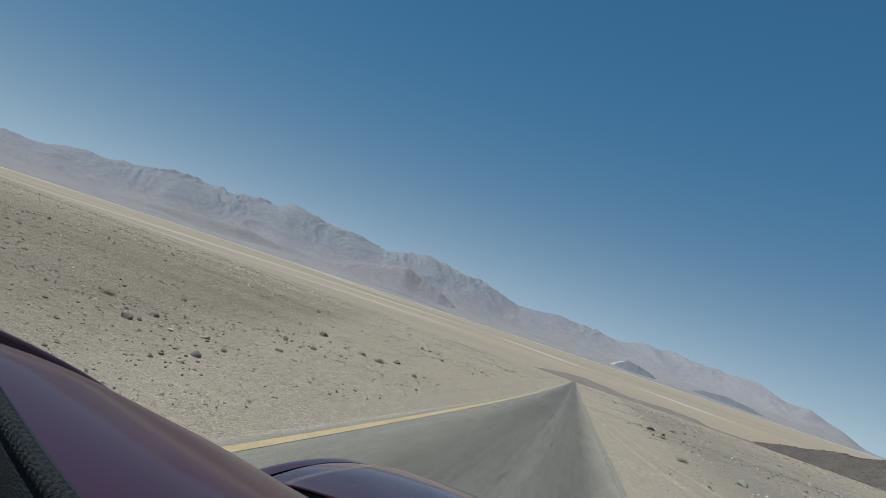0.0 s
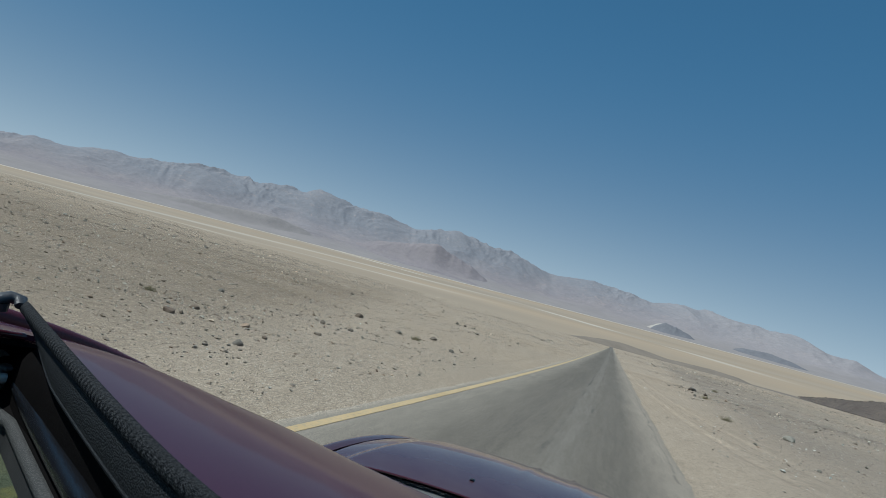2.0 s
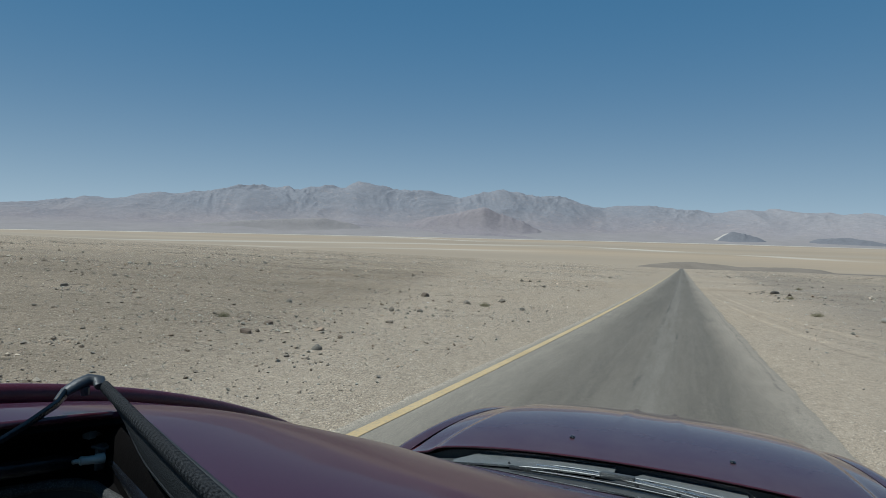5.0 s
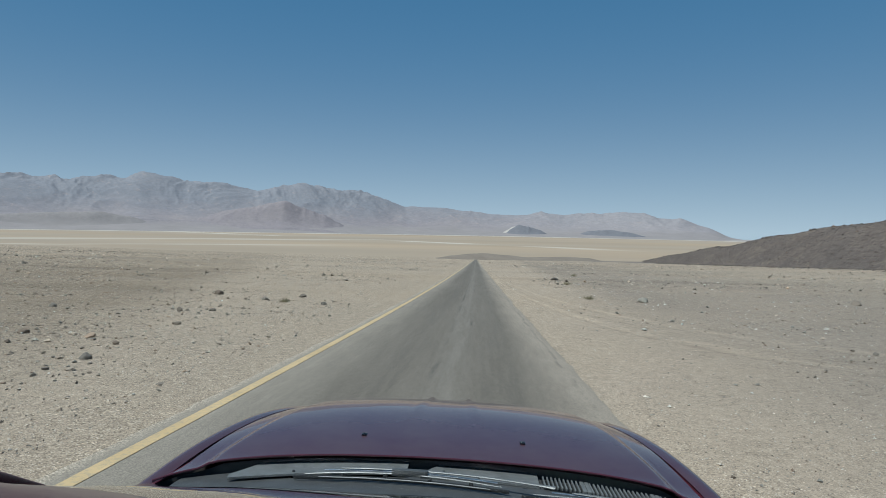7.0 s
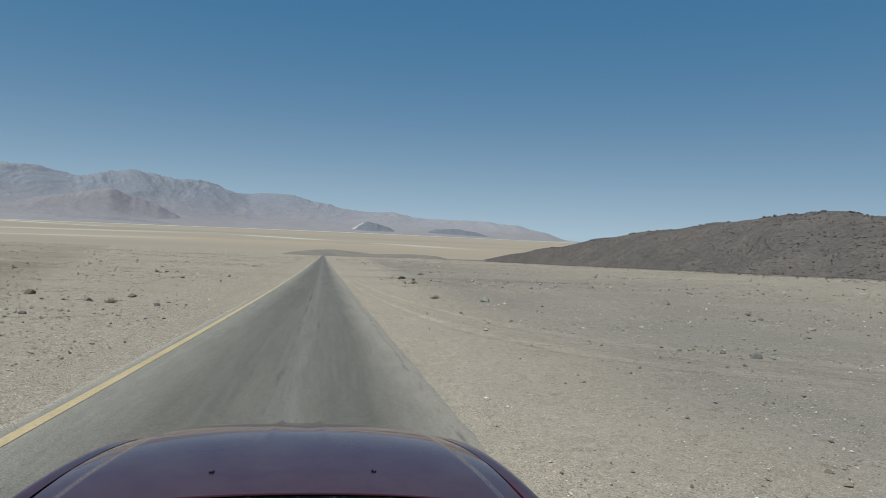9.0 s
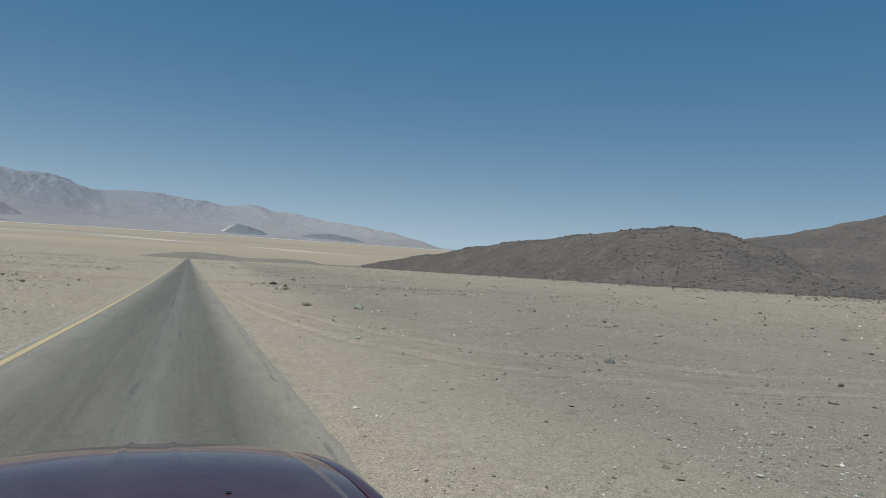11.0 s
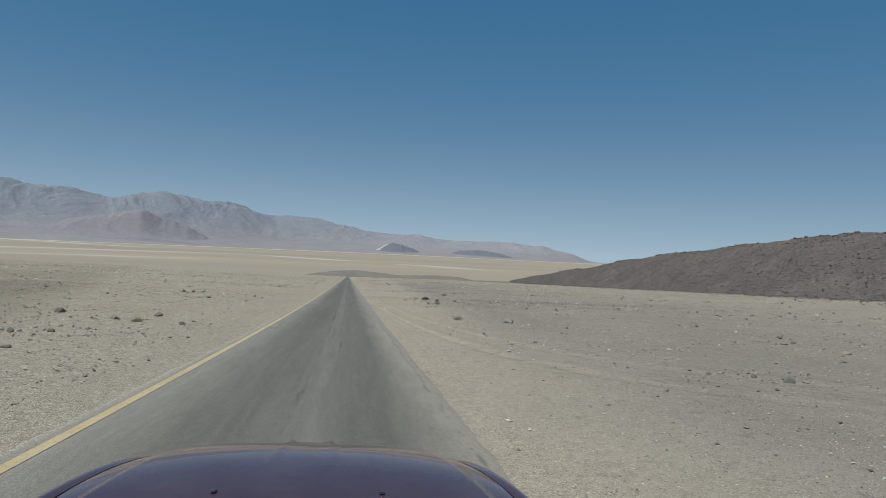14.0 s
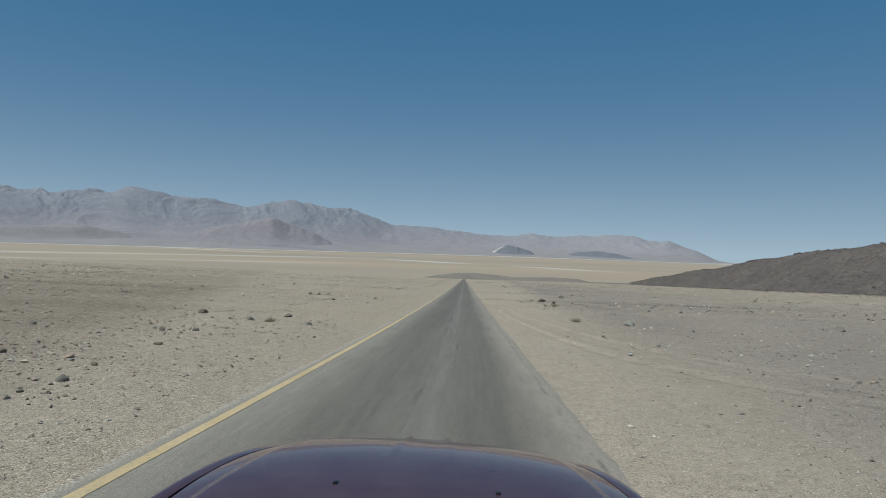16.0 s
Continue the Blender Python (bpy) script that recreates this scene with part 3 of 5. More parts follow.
def build_road():
    ys, y = [], -60.0
    while y < 700:
        ys.append(y)
        y += 0.35 if -2 < y < 40 else 4.0
    us = [0.0, 0.014, 0.06, 0.2, 0.4, 0.6, 0.8, 0.96, 1.0]

    def surface(u, y):
        left = line_x(y) - VERGE + 0.05 * noise.noise(Vector((0, y * 0.9, 3))) + 0.03 * noise.noise(Vector((0, y * 3.1, 5)))
        right = right_x(y) + 0.08 * noise.noise(Vector((0, y * 0.35, 7))) + 0.07 * noise.noise(Vector((0, y * 2.3, 1)))
        x = left + (right - left) * u
        crown = 0.02 * (1 - (2 * u - 1) ** 2)
        drop = -0.045 if u in (0.0, 1.0) else 0.0
        return (x, y, fan_level(x, y) + 0.012 + crown + drop)

    ob = part("road", sheet(surface, us, ys), ASPHALT)
    tagged(ob, "worn grey asphalt road with dusty crumbling edges", "road", kind="structure")

    def stripe(u, y):
        x = line_x(y) + 0.128 * (u - 0.5) + 0.008 * noise.noise(Vector((u * 4, y * 3.0, 2)))
        k = (x - line_x(y) + VERGE) / (right_x(y) - line_x(y) + VERGE)
        edge = -0.004 if u in (0.0, 1.0) else 0.0
        return (x, y, fan_level(x, y) + 0.017 + 0.02 * (1 - (2 * k - 1) ** 2) + edge)

    ob = part("road_marking", sheet(stripe, [0.0, 0.02, 0.5, 0.98, 1.0], ys), YELLOW, smooth=False)
    tagged(ob, "continuous faded yellow edge line painted on the asphalt", "road marking", kind="structure")


build_road()


# ---- the far range ----
def polar(az, dist, z):
    a = radians(az)
    return (dist * math.sin(a), dist * math.cos(a), z)


def range_mesh(az0, az1, crest, near, deep, grain, seed, relief, na=320, nd=46, apron=0.30):
    """Mountains as a relief over azimuth and distance; crest(az) is the skyline's elevation in degrees."""
    azs, ks = steps(az0, az1, na), [i / (nd - 1) for i in range(nd)]
    rows, ratio = [], []
    for az in azs:
        start = near(az)
        base = fan_level(*polar(az, start, 0)[:2]) - 4
        top = max(0.0, math.tan(radians(crest(az))) * (start + deep * 0.75) + 1.6 - base)
        row, best = [], 1e-3
        for k in ks:
            dist = start + deep * k
            x, y, _ = polar(az, dist, 0)
            foot = apron * (1 + 0.4 * noise.noise(Vector((x / 420, y / 420, seed))))
            fan = 0.17 * min(1.0, k / foot) ** 1.15
            body = smooth_step(foot * 0.75, 0.80, k) * (0.3 + 0.7 * smooth_step(foot * 0.75, 0.80, k))
            if k > 0.80:
                body = 1 - 0.5 * smooth_step(0.80, 1.0, k)
            wx = x + 0.5 * grain * noise.noise(Vector((x / grain, y / grain, seed + 3)))
            wy = y + 0.5 * grain * noise.noise(Vector((x / grain, y / grain, seed + 7)))
            peaks = ridged(wx / grain, wy / grain, seed, 5) - 0.62
            spurs = ridged(wx / (grain * 0.42), wy / (grain * 0.42), seed + 9, 5) - 0.62
            h = top * max(0.0, fan + body * (0.83 + relief * peaks + 0.24 * relief * spurs))
            row.append((x, y, base, h))
            best = max(best, h * (start + deep * 0.75) / dist)
        rows.append(row)
        ratio.append(best / max(top, 1e-3))
    # bring the broad skyline back to its true height; the small peaks stay
    half = max(2, int(0.035 * na))
    bm = bmesh.new()
    grid = []
    for i, row in enumerate(rows):
        near_by = ratio[max(0, i - half):i + half + 1]
        fit = len(near_by) / sum(near_by)
        grid.append([bm.verts.new((x, y, base + h * fit)) for x, y, base, h in row])
    for a, b in zip(grid, grid[1:]):
        for i in range(nd - 1):
            bm.faces.new((a[i], b[i], b[i + 1], a[i + 1]))
    return bm


def range_crest(az):
    e = table(az, (-75, 0.4), (-66, 0.8), (-60, 1.0), (-54, 1.45), (-50, 1.85), (-44, 2.5), (-40, 3.05), (-38, 3.4), (-34, 3.35), (-31, 3.55), (-28.6, 4.05),
              (-26.5, 3.7), (-24, 3.55), (-19.7, 2.95), (-17.5, 3.3), (-15.2, 3.6), (-12.5, 3.3), (-10.4, 3.05), (-6.4, 2.25), (-2.8, 2.45), (2.3, 1.9),
              (5.8, 2.25), (9, 1.95), (12.2, 1.95), (15, 1.45), (17.3, 1.1), (19.5, 0.45), (21.6, -0.45), (24, -0.9))
    return e + 0.08 * noise.noise(Vector((az * 0.4, 0, 0)))


def shore(az):
    """Distance of the range's foot, further off ahead than on the left."""
    return table(az, (-78, 3700), (-20, 3710), (-4, 4050), (10, 4150), (26, 4150))


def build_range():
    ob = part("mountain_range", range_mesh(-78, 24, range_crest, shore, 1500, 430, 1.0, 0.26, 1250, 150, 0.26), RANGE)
    tagged(ob, "desert mountain range with eroded gullies, coloured pale grey-mauve for haze", "mountains", kind="structure")

    def foot(az):
        return table(az, (-26.0, -0.6), (-24, 0.45), (-21.7, 1.15), (-19.6, 1.48), (-18.2, 1.85), (-17.1, 2.08), (-15.5, 1.45), (-13.8, 0.95), (-12.4, 0.25), (-11.0, -0.6))
    ob = part("foothill", range_mesh(-26.0, -11.0, foot, lambda az: 3860 + 6 * abs(az + 17.3), 420, 210, 4.0, 0.15, 260, 72, 0.16), PURPLE)
    tagged(ob, "dull purple foothill before the range", "foothill", kind="structure")

    def low(az):
        return table(az, (-48, -0.75), (-42, 0.0), (-37.5, 0.42), (-34.6, 0.62), (-31.6, 0.74), (-29.4, 0.42), (-26, -0.75))
    ob = part("foothill", range_mesh(-48, -26, low, lambda az: 3800, 300, 260, 6.0, 0.16, 220, 44), FAN)
    tagged(ob, "low dull purple foothill at the edge of the dry lake", "foothill", kind="structure")

    def butte(az):
        return table(az, (2.0, -0.7), (2.6, -0.34), (3.2, 0.06), (3.75, 0.36), (4.6, 0.22), (5.5, -0.02), (6.8, -0.6))
    ob = part("butte", range_mesh(2.0, 6.8, butte, lambda az: 4270, 130, 110, 8.0, 0.25, 90, 26, 0.1), SLATE)
    tagged(ob, "small dark slate-grey butte on the valley floor", "butte", kind="structure")

    def ash(az):
        return table(az, (1.7, -0.7), (2.3, -0.36), (2.75, -0.12), (3.2, 0.16), (3.5, 0.22), (3.9, -0.7))
    ob = part("ash_slope", range_mesh(1.7, 3.9, ash, lambda az: 4285, 130, 90, 3.0, 0.25, 40, 16, 0.1), PALE)
    tagged(ob, "pale ash slope beside the dark butte", "slope", kind="structure")

    def dark(az):
        return table(az, (8.4, -0.6), (10, -0.05), (11.8, 0.06), (13.2, -0.12), (15.4, -0.6))
    ob = part("butte", range_mesh(8.4, 15.4, dark, lambda az: 4290, 120, 110, 12.0, 0.25, 90, 20, 0.1), SLATE)
    tagged(ob, "long low dark ridge on the valley floor", "butte", kind="structure")


build_range()


# ---- hills beside the road ----
def hill_mesh(az0, az1, crest, foot_dist, depth, seed, na, nd, relief):
    """A hill as a relief over azimuth and distance, from its foot over its crest and down behind."""
    def fn(az, k):
        d0 = foot_dist(az)
        dd = depth(az)
        dist = d0 + dd * k
        x, y, _ = polar(az, dist, 0)
        floor = ground_z(x, y) - 0.4
        kc = 0.55
        cx, cy, _ = polar(az, d0 + dd * kc, 0)
        top = math.tan(radians(crest(az))) * (d0 + dd * kc) + 1.7 - (ground_z(cx, cy) - 0.4)
        shape = smooth_step(-0.12, kc, k) if k < kc else 1 - smooth_step(kc, 1.0, k)
        if k < kc:
            shape = (shape - 0.085) / 0.915
        rough = fbm(x * 0.05, y * 0.05, seed) * 1.6 + ridged(x * 0.11, y * 0.11, seed) * 1.0 + fbm(x * 0.5, y * 0.5, seed) * 0.35
        end = math.sin(math.pi * min(1, max(0, (az - az0) / (az1 - az0)))) ** 0.4
        return (x, y, floor + max(0.0, top) * shape + relief * end * rough * min(1.0, 4 * k * (1 - k)) * min(1.0, max(0.0, top) / 6))
    return sheet(fn, steps(az0, az1, na), [i / (nd - 1) for i in range(nd)])


def near_crest(az):
    return -0.2 * smooth_step(16, 34, az) + table(az, (14.6, -2.55), (17, -2.0), (21, -1.1), (26, 0.1), (30, 0.95), (35, 1.75), (39, 2.45), (42.5, 2.85), (45.5, 2.5),
                 (49, 1.4), (53, 0.2), (58, -0.8), (64, -1.6))


def near_foot(az):
    return 118 / math.sin(radians(max(az, 15.5))) * (1 + 0.03 * noise.noise(Vector((az * 0.3, 2, 0))))


def far_crest(az):
    return table(az, (42, -1.5), (45, 1.2), (48, 2.1), (50, 2.45), (52, 2.9), (55, 3.7), (59, 4.8), (64, 5.8), (72, 6.5), (84, 6.8), (96, 5.5), (110, 3.0), (118, 0.5))


hill_a = part("hill", hill_mesh(14.6, 64, near_crest, near_foot, lambda az: 60 + 40 * smooth_step(15, 30, az) + 30 * smooth_step(30, 50, az), 3.0, 420, 90, 0.55), HILL)
tagged(hill_a, "dark brown volcanic hill strewn with boulders", "hill", kind="structure")
hill_b = part("hill", hill_mesh(42, 118, far_crest, lambda az: 165 + 0.35 * (az - 42), lambda az: 190, 8.0, 330, 60, 0.8), HILL)
tagged(hill_b, "taller dark brown hill with pale tracks behind", "hill", kind="structure")


def mound_crest(az):
    return table(az, (-3.6, -2.75), (-2.2, -2.52), (-0.4, -2.32), (0.8, -2.27), (2.6, -2.38), (4.6, -2.54), (6.0, -2.48), (8.0, -2.40), (10.0, -2.47), (11.6, -2.75))


mound = part("mound", hill_mesh(-3.6, 11.6, mound_crest, lambda az: 690 + 6 * az, lambda az: 70, 5.0, 120, 20, 0.15), MOUND)
tagged(mound, "low dark gravel mound where the road dips away", "mound", kind="structure")


# ---- stones ----
def stone_mesh(name, seed, material, subdiv=2, squash=0.7, rough=0.35):
    bm = bmesh.new()
    bmesh.ops.create_icosphere(bm, subdivisions=subdiv, radius=1)
    rnd = random.Random(seed)
    cuts = [(Vector((rnd.uniform(-1, 1), rnd.uniform(-1, 1), rnd.uniform(-0.6, 1))).normalized(), rnd.uniform(0.55, 0.85)) for _ in range(7)]
    for v in bm.verts:
        p = v.co.copy()
        for nrm, d in cuts:
            over = p.dot(nrm) - d
            if over > 0:
                p -= nrm * over * 0.85
        p *= 1 + rough * 0.35 * noise.noise(p * 1.6 + Vector((seed * 3.3, 0, 0))) + 0.05 * noise.noise(p * 5 + Vector((0, seed, 0)))
        p.z *= squash
        v.co = p
    bmesh.ops.recalc_face_normals(bm, faces=bm.faces[:])
    me = bpy.data.meshes.new(name)
    bm.to_mesh(me)
    bm.free()
    me.materials.append(material)
    return me


ROCKS = [stone_mesh("rock", s, ROCK, 3, 0.55 + 0.06 * (s % 5)) for s in range(8)]


def rock(x, y, size, which, turn, label):
    ob = new("rock", ROCKS[which % len(ROCKS)])
    ob.matrix_world = pose(x, y, ground_z(x, y) + size * 0.22, 8 * math.sin(which * 2.1), 8 * math.cos(which * 1.3), turn) @ Matrix.Diagonal((size, size * 0.8, size, 1))
    return tagged(ob, label, "rock", "rocks on the desert floor")


# larger rocks: x, y, half width
BIG = [
        (-7.4, 9.5, 0.19), (-7.95, 10.9, 0.16), (-18.9, 14.9, 0.2), (-6.8, 20.5, 0.2), (-5.4, 8.7, 0.13), (-6.6, 10.7, 0.15), (6.5, 24.5, 0.36),
        (-7.4, 15.7, 0.15), (-6.2, 13.1, 0.14), (-5.1, 7.9, 0.08), (-5.3, 7.5, 0.07), (8.1, 10.5, 0.17), (7.8, 11.1, 0.10), (7.0, 11.3, 0.09),
        (9.3, 6.6, 0.12), (8.6, 6.6, 0.08), (13.8, 15.7, 0.2), (15.3, 26.1, 0.32), (5.2, 16.7, 0.11), (-9.2, 22.5, 0.26), (-11.0, 16.1, 0.14),
        (-6.1, 22.4, 0.24), (-6.7, 16.1, 0.16), (-4.6, 19.4, 0.14), (6.1, 48.8, 0.5), (14.0, 18.5, 0.18), (14.6, 18.9, 0.14)]
for i, (x, y, s) in enumerate(BIG):
    rock(x, y, s * 0.7, i, i * 47, "rounded dark grey-brown rock half sunk in gravel")

rnd = random.Random(5)
placed = 0
while placed < 150:
    y = rnd.uniform(1, 70)
    x = rnd.choice((-1, 1, -1)) * rnd.uniform(4.6, 8 + y * 0.95)
    if x < 0 and rnd.random() > smooth_step(3.0, 9.0, -x - 0.05 * y):
        continue
    if x > 0 and (rnd.random() > 0.45 * smooth_step(3.5, 12.0, x)):
        continue
    if fbm(x * 0.11, y * 0.11, 12) < -0.1:
        continue
    rock(x, y, rnd.uniform(0.020, 0.042) * (1.7 if rnd.random() < 0.12 else 1), placed, rnd.uniform(0, 360),
         "small dark angular stone lying on gravel")
    placed += 1


def scatter(name, count, place, size, material, shapes, seed, squash=(0.5, 0.9)):
    """Many small stones in one mesh."""
    rnd = random.Random(seed)
    verts, faces = [], []
    for _ in range(count):
        spot = place(rnd)
        if spot is None:
            continue
        x, y, z = spot
        s = size(rnd, x, y)
        base, fs = shapes[rnd.randrange(len(shapes))]
        a, q = rnd.uniform(0, 6.28), rnd.uniform(*squash)
        b = rnd.uniform(0.6, 1.0)
        ca, sa = math.cos(a), math.sin(a)
        o = len(verts)
        verts += [(x + s * (vx * ca - vy * b * sa), y + s * (vx * sa + vy * b * ca), z + s * (vz * q + 0.25)) for vx, vy, vz in base]
        faces += [tuple(o + i for i in f) for f in fs]
    me = bpy.data.meshes.new(name)
    me.from_pydata(verts, [], faces)
    me.materials.append(material)
    return new(name, me)


def shape_of(me):
    return [tuple(v.co) for v in me.vertices], [tuple(p.vertices) for p in me.polygons]


SMALL = [shape_of(stone_mesh("chip", 40 + s, PEBBLE, 1, 0.75)) for s in range(6)]


def chip_shape(seed):
    """An eight-sided splinter of gravel."""
    rnd = random.Random(seed)
    pts = [(1, 0, 0), (0, 1, 0), (-1, 0, 0), (0, -1, 0), (0, 0, 0.9), (0, 0, -0.5)]
    pts = [tuple(c + rnd.uniform(-0.35, 0.35) for c in q) for q in pts]
    return pts, [(0, 1, 4), (1, 2, 4), (2, 3, 4), (3, 0, 4), (1, 0, 5), (2, 1, 5), (3, 2, 5), (0, 3, 5)]


CHIPS = [chip_shape(60 + s) for s in range(8)]


def gravel_spot(rnd):
    az = rnd.uniform(-72, 66)
    d = 2.2 * (75 / 2.2) ** (rnd.random() ** 0.8)
    x, y = d * math.sin(radians(az)), d * math.cos(radians(az))
    if ROAD_L - 0.25 < x < ROAD_R + 0.2:
        return None
    if rnd.random() > 0.35 + 0.65 * smooth_step(-0.25, 0.25, fbm(x * 0.13, y * 0.13, 20)):
        return None
    if x > 1.8 and x < 5 and rnd.random() < 0.55:
        return None
    return x, y, ground_z(x, y)


gravel = scatter("gravel", 90000, gravel_spot, lambda r, x, y: r.uniform(0.004, 0.009) * (1 + 0.05 * math.hypot(x, y)) * (2.4 if r.random() < 0.03 else 1.0), PEBBLE, CHIPS, 11)
tagged(gravel, "loose grey and cream gravel scattered over the ground", "gravel", kind="stuff")


def cluster_spot(rnd):
    x, y, s = BIG[rnd.randrange(len(BIG))]
    r, a = 0.2 + rnd.expovariate(1 / 0.9), rnd.uniform(0, 6.28)
    x, y = x + r * math.cos(a) * 1.5, y + r * math.sin(a)
    return (x, y, ground_z(x, y)) if not ROAD_L - 0.5 < x < ROAD_R + 0.5 else None


cluster = scatter("stones", 520, cluster_spot, lambda r, x, y: r.uniform(0.010, 0.03) + 0.05 * r.random() ** 6, ROCK, SMALL, 21)
tagged(cluster, "small stones gathered round the larger rocks", "stones", kind="stuff")


def verge_spot(rnd):
    """The stony side, left of the road: thicker the further from the asphalt."""
    az = rnd.uniform(-76, -4)
    d = 3.5 * (60 / 3.5) ** (rnd.random() ** 0.75)
    x, y = d * math.sin(radians(az)), d * math.cos(radians(az))
    if x > line_x(y) - 0.9:
        return None
    patch = smooth_step(-0.35, 0.35, fbm(x * 0.12, y * 0.3, 50) + 0.45 * fbm(x * 0.7, y * 0.9, 51))
    if rnd.random() > (0.18 + 0.82 * patch) * (0.25 + 0.75 * smooth_step(4.0, 11, -x)):
        return None
    return x, y, ground_z(x, y)


verge = scatter("stones", 62000, verge_spot, lambda r, x, y: (0.006 + 0.013 * r.random() ** 2 + 0.035 * r.random() ** 14) * (1 + 0.025 * math.hypot(x, y)), TANSTONE, CHIPS, 23)
tagged(verge, "broken tan and brown stones strewn in patches over the gravel", "stones", kind="stuff")
cobbles = scatter("stones", 3600, verge_spot, lambda r, x, y: 0.012 + 0.016 * r.random() + 0.05 * r.random() ** 10, TANSTONE, SMALL, 24)
tagged(cobbles, "fist-sized brown stones lying among the gravel", "stones", kind="stuff")


def wash_spot(rnd):
    """Right of the road: sparse pale stones in loose drifts."""
    az = rnd.uniform(6, 66)
    d = 3.5 * (70 / 3.5) ** (rnd.random() ** 0.75)
    x, y = d * math.sin(radians(az)), d * math.cos(radians(az))
    if x < right_x(y) + 0.6:
        return None
    patch = smooth_step(-0.15, 0.45, fbm(x * 0.10, y * 0.2, 70) + 0.5 * fbm(x * 0.6, y * 0.7, 71))
    if rnd.random() > (0.10 + 0.9 * patch) * smooth_step(1.5, 8, x):
        return None
    return x, y, ground_z(x, y)


wash = scatter("stones", 26000, wash_spot, lambda r, x, y: (0.006 + 0.013 * r.random() ** 2 + 0.03 * r.random() ** 14) * (1 + 0.025 * math.hypot(x, y)), PEBBLE, CHIPS, 25)
tagged(wash, "pale and grey stones washed into loose drifts", "stones", kind="stuff")


def stony_spot(rnd):
    az = rnd.uniform(-74, 66)
    d = 14 + 260 * rnd.random() ** 1.25
    x, y = d * math.sin(radians(az)), d * math.cos(radians(az))
    if ROAD_L - 2.0 < x < ROAD_R + 2.5 or x > 105:
        return None
    thick = smooth_step(14, 60, d) * smooth_step(-0.35, 0.45, fbm(x * 0.04, y * 0.06, 30) + 0.35 * fbm(x * 0.3, y * 0.3, 31) - (0.0 if x < 0 else 0.12))
    if rnd.random() > thick:
        return None
    return x, y, ground_z(x, y)


stones = scatter("stones", 84000, stony_spot, lambda r, x, y: (r.uniform(0.014, 0.04) + 0.1 * r.random() ** 14) * (1 + 0.008 * math.hypot(x, y)), PLAINSTONE, CHIPS, 12)
tagged(stones, "bands of tan and brown stones across the gravel plain", "stones", kind="stuff")


def hill_spot(rnd):
    v = hill_points[rnd.randrange(len(hill_points))]
    return v[0] + rnd.uniform(-1, 1), v[1] + rnd.uniform(-1, 1), v[2] - 0.1


hill_points = [tuple(v.co) for i, v in enumerate(hill_a.data.vertices) if i % 90 < 56 and v.co.z > fan_level(v.co.x, v.co.y)]
def foot_spot(rnd):
    az = rnd.uniform(15.5, 60)
    d = near_foot(az) + 12 - rnd.expovariate(1 / 16.0)
    x, y, _ = polar(az, d, 0)
    return x, y, ground_z(x, y)


scree = scatter("stones", 15000, foot_spot, lambda r, x, y: (0.05 + 0.10 * r.random() + 0.25 * r.random() ** 10) * (0.6 + 0.003 * y), RUBBLE, SMALL, 15)
tagged(scree, "dark stones thinning out below the volcanic hill", "stones", kind="stuff")
rubble = scatter("rubble", 62000, hill_spot, lambda r, x, y: 0.06 + 0.34 * r.random() ** 10 + 0.07 * r.random(), RUBBLE, CHIPS, 13)
tagged(rubble, "dark boulders and rubble covering the volcanic hill", "rubble", kind="stuff")
hill_points = [tuple(v.co) for i, v in enumerate(hill_a.data.vertices) if 46 < i % 90 < 53 and v.co.z > fan_level(v.co.x, v.co.y) + 2]
boulders = scatter("boulders", 1000, hill_spot, lambda r, x, y: 0.22 + 0.65 * r.random() ** 3, RUBBLE, SMALL, 14, (0.7, 1.0))
tagged(boulders, "dark boulders lined up along the hill's crest", "boulders", kind="stuff")


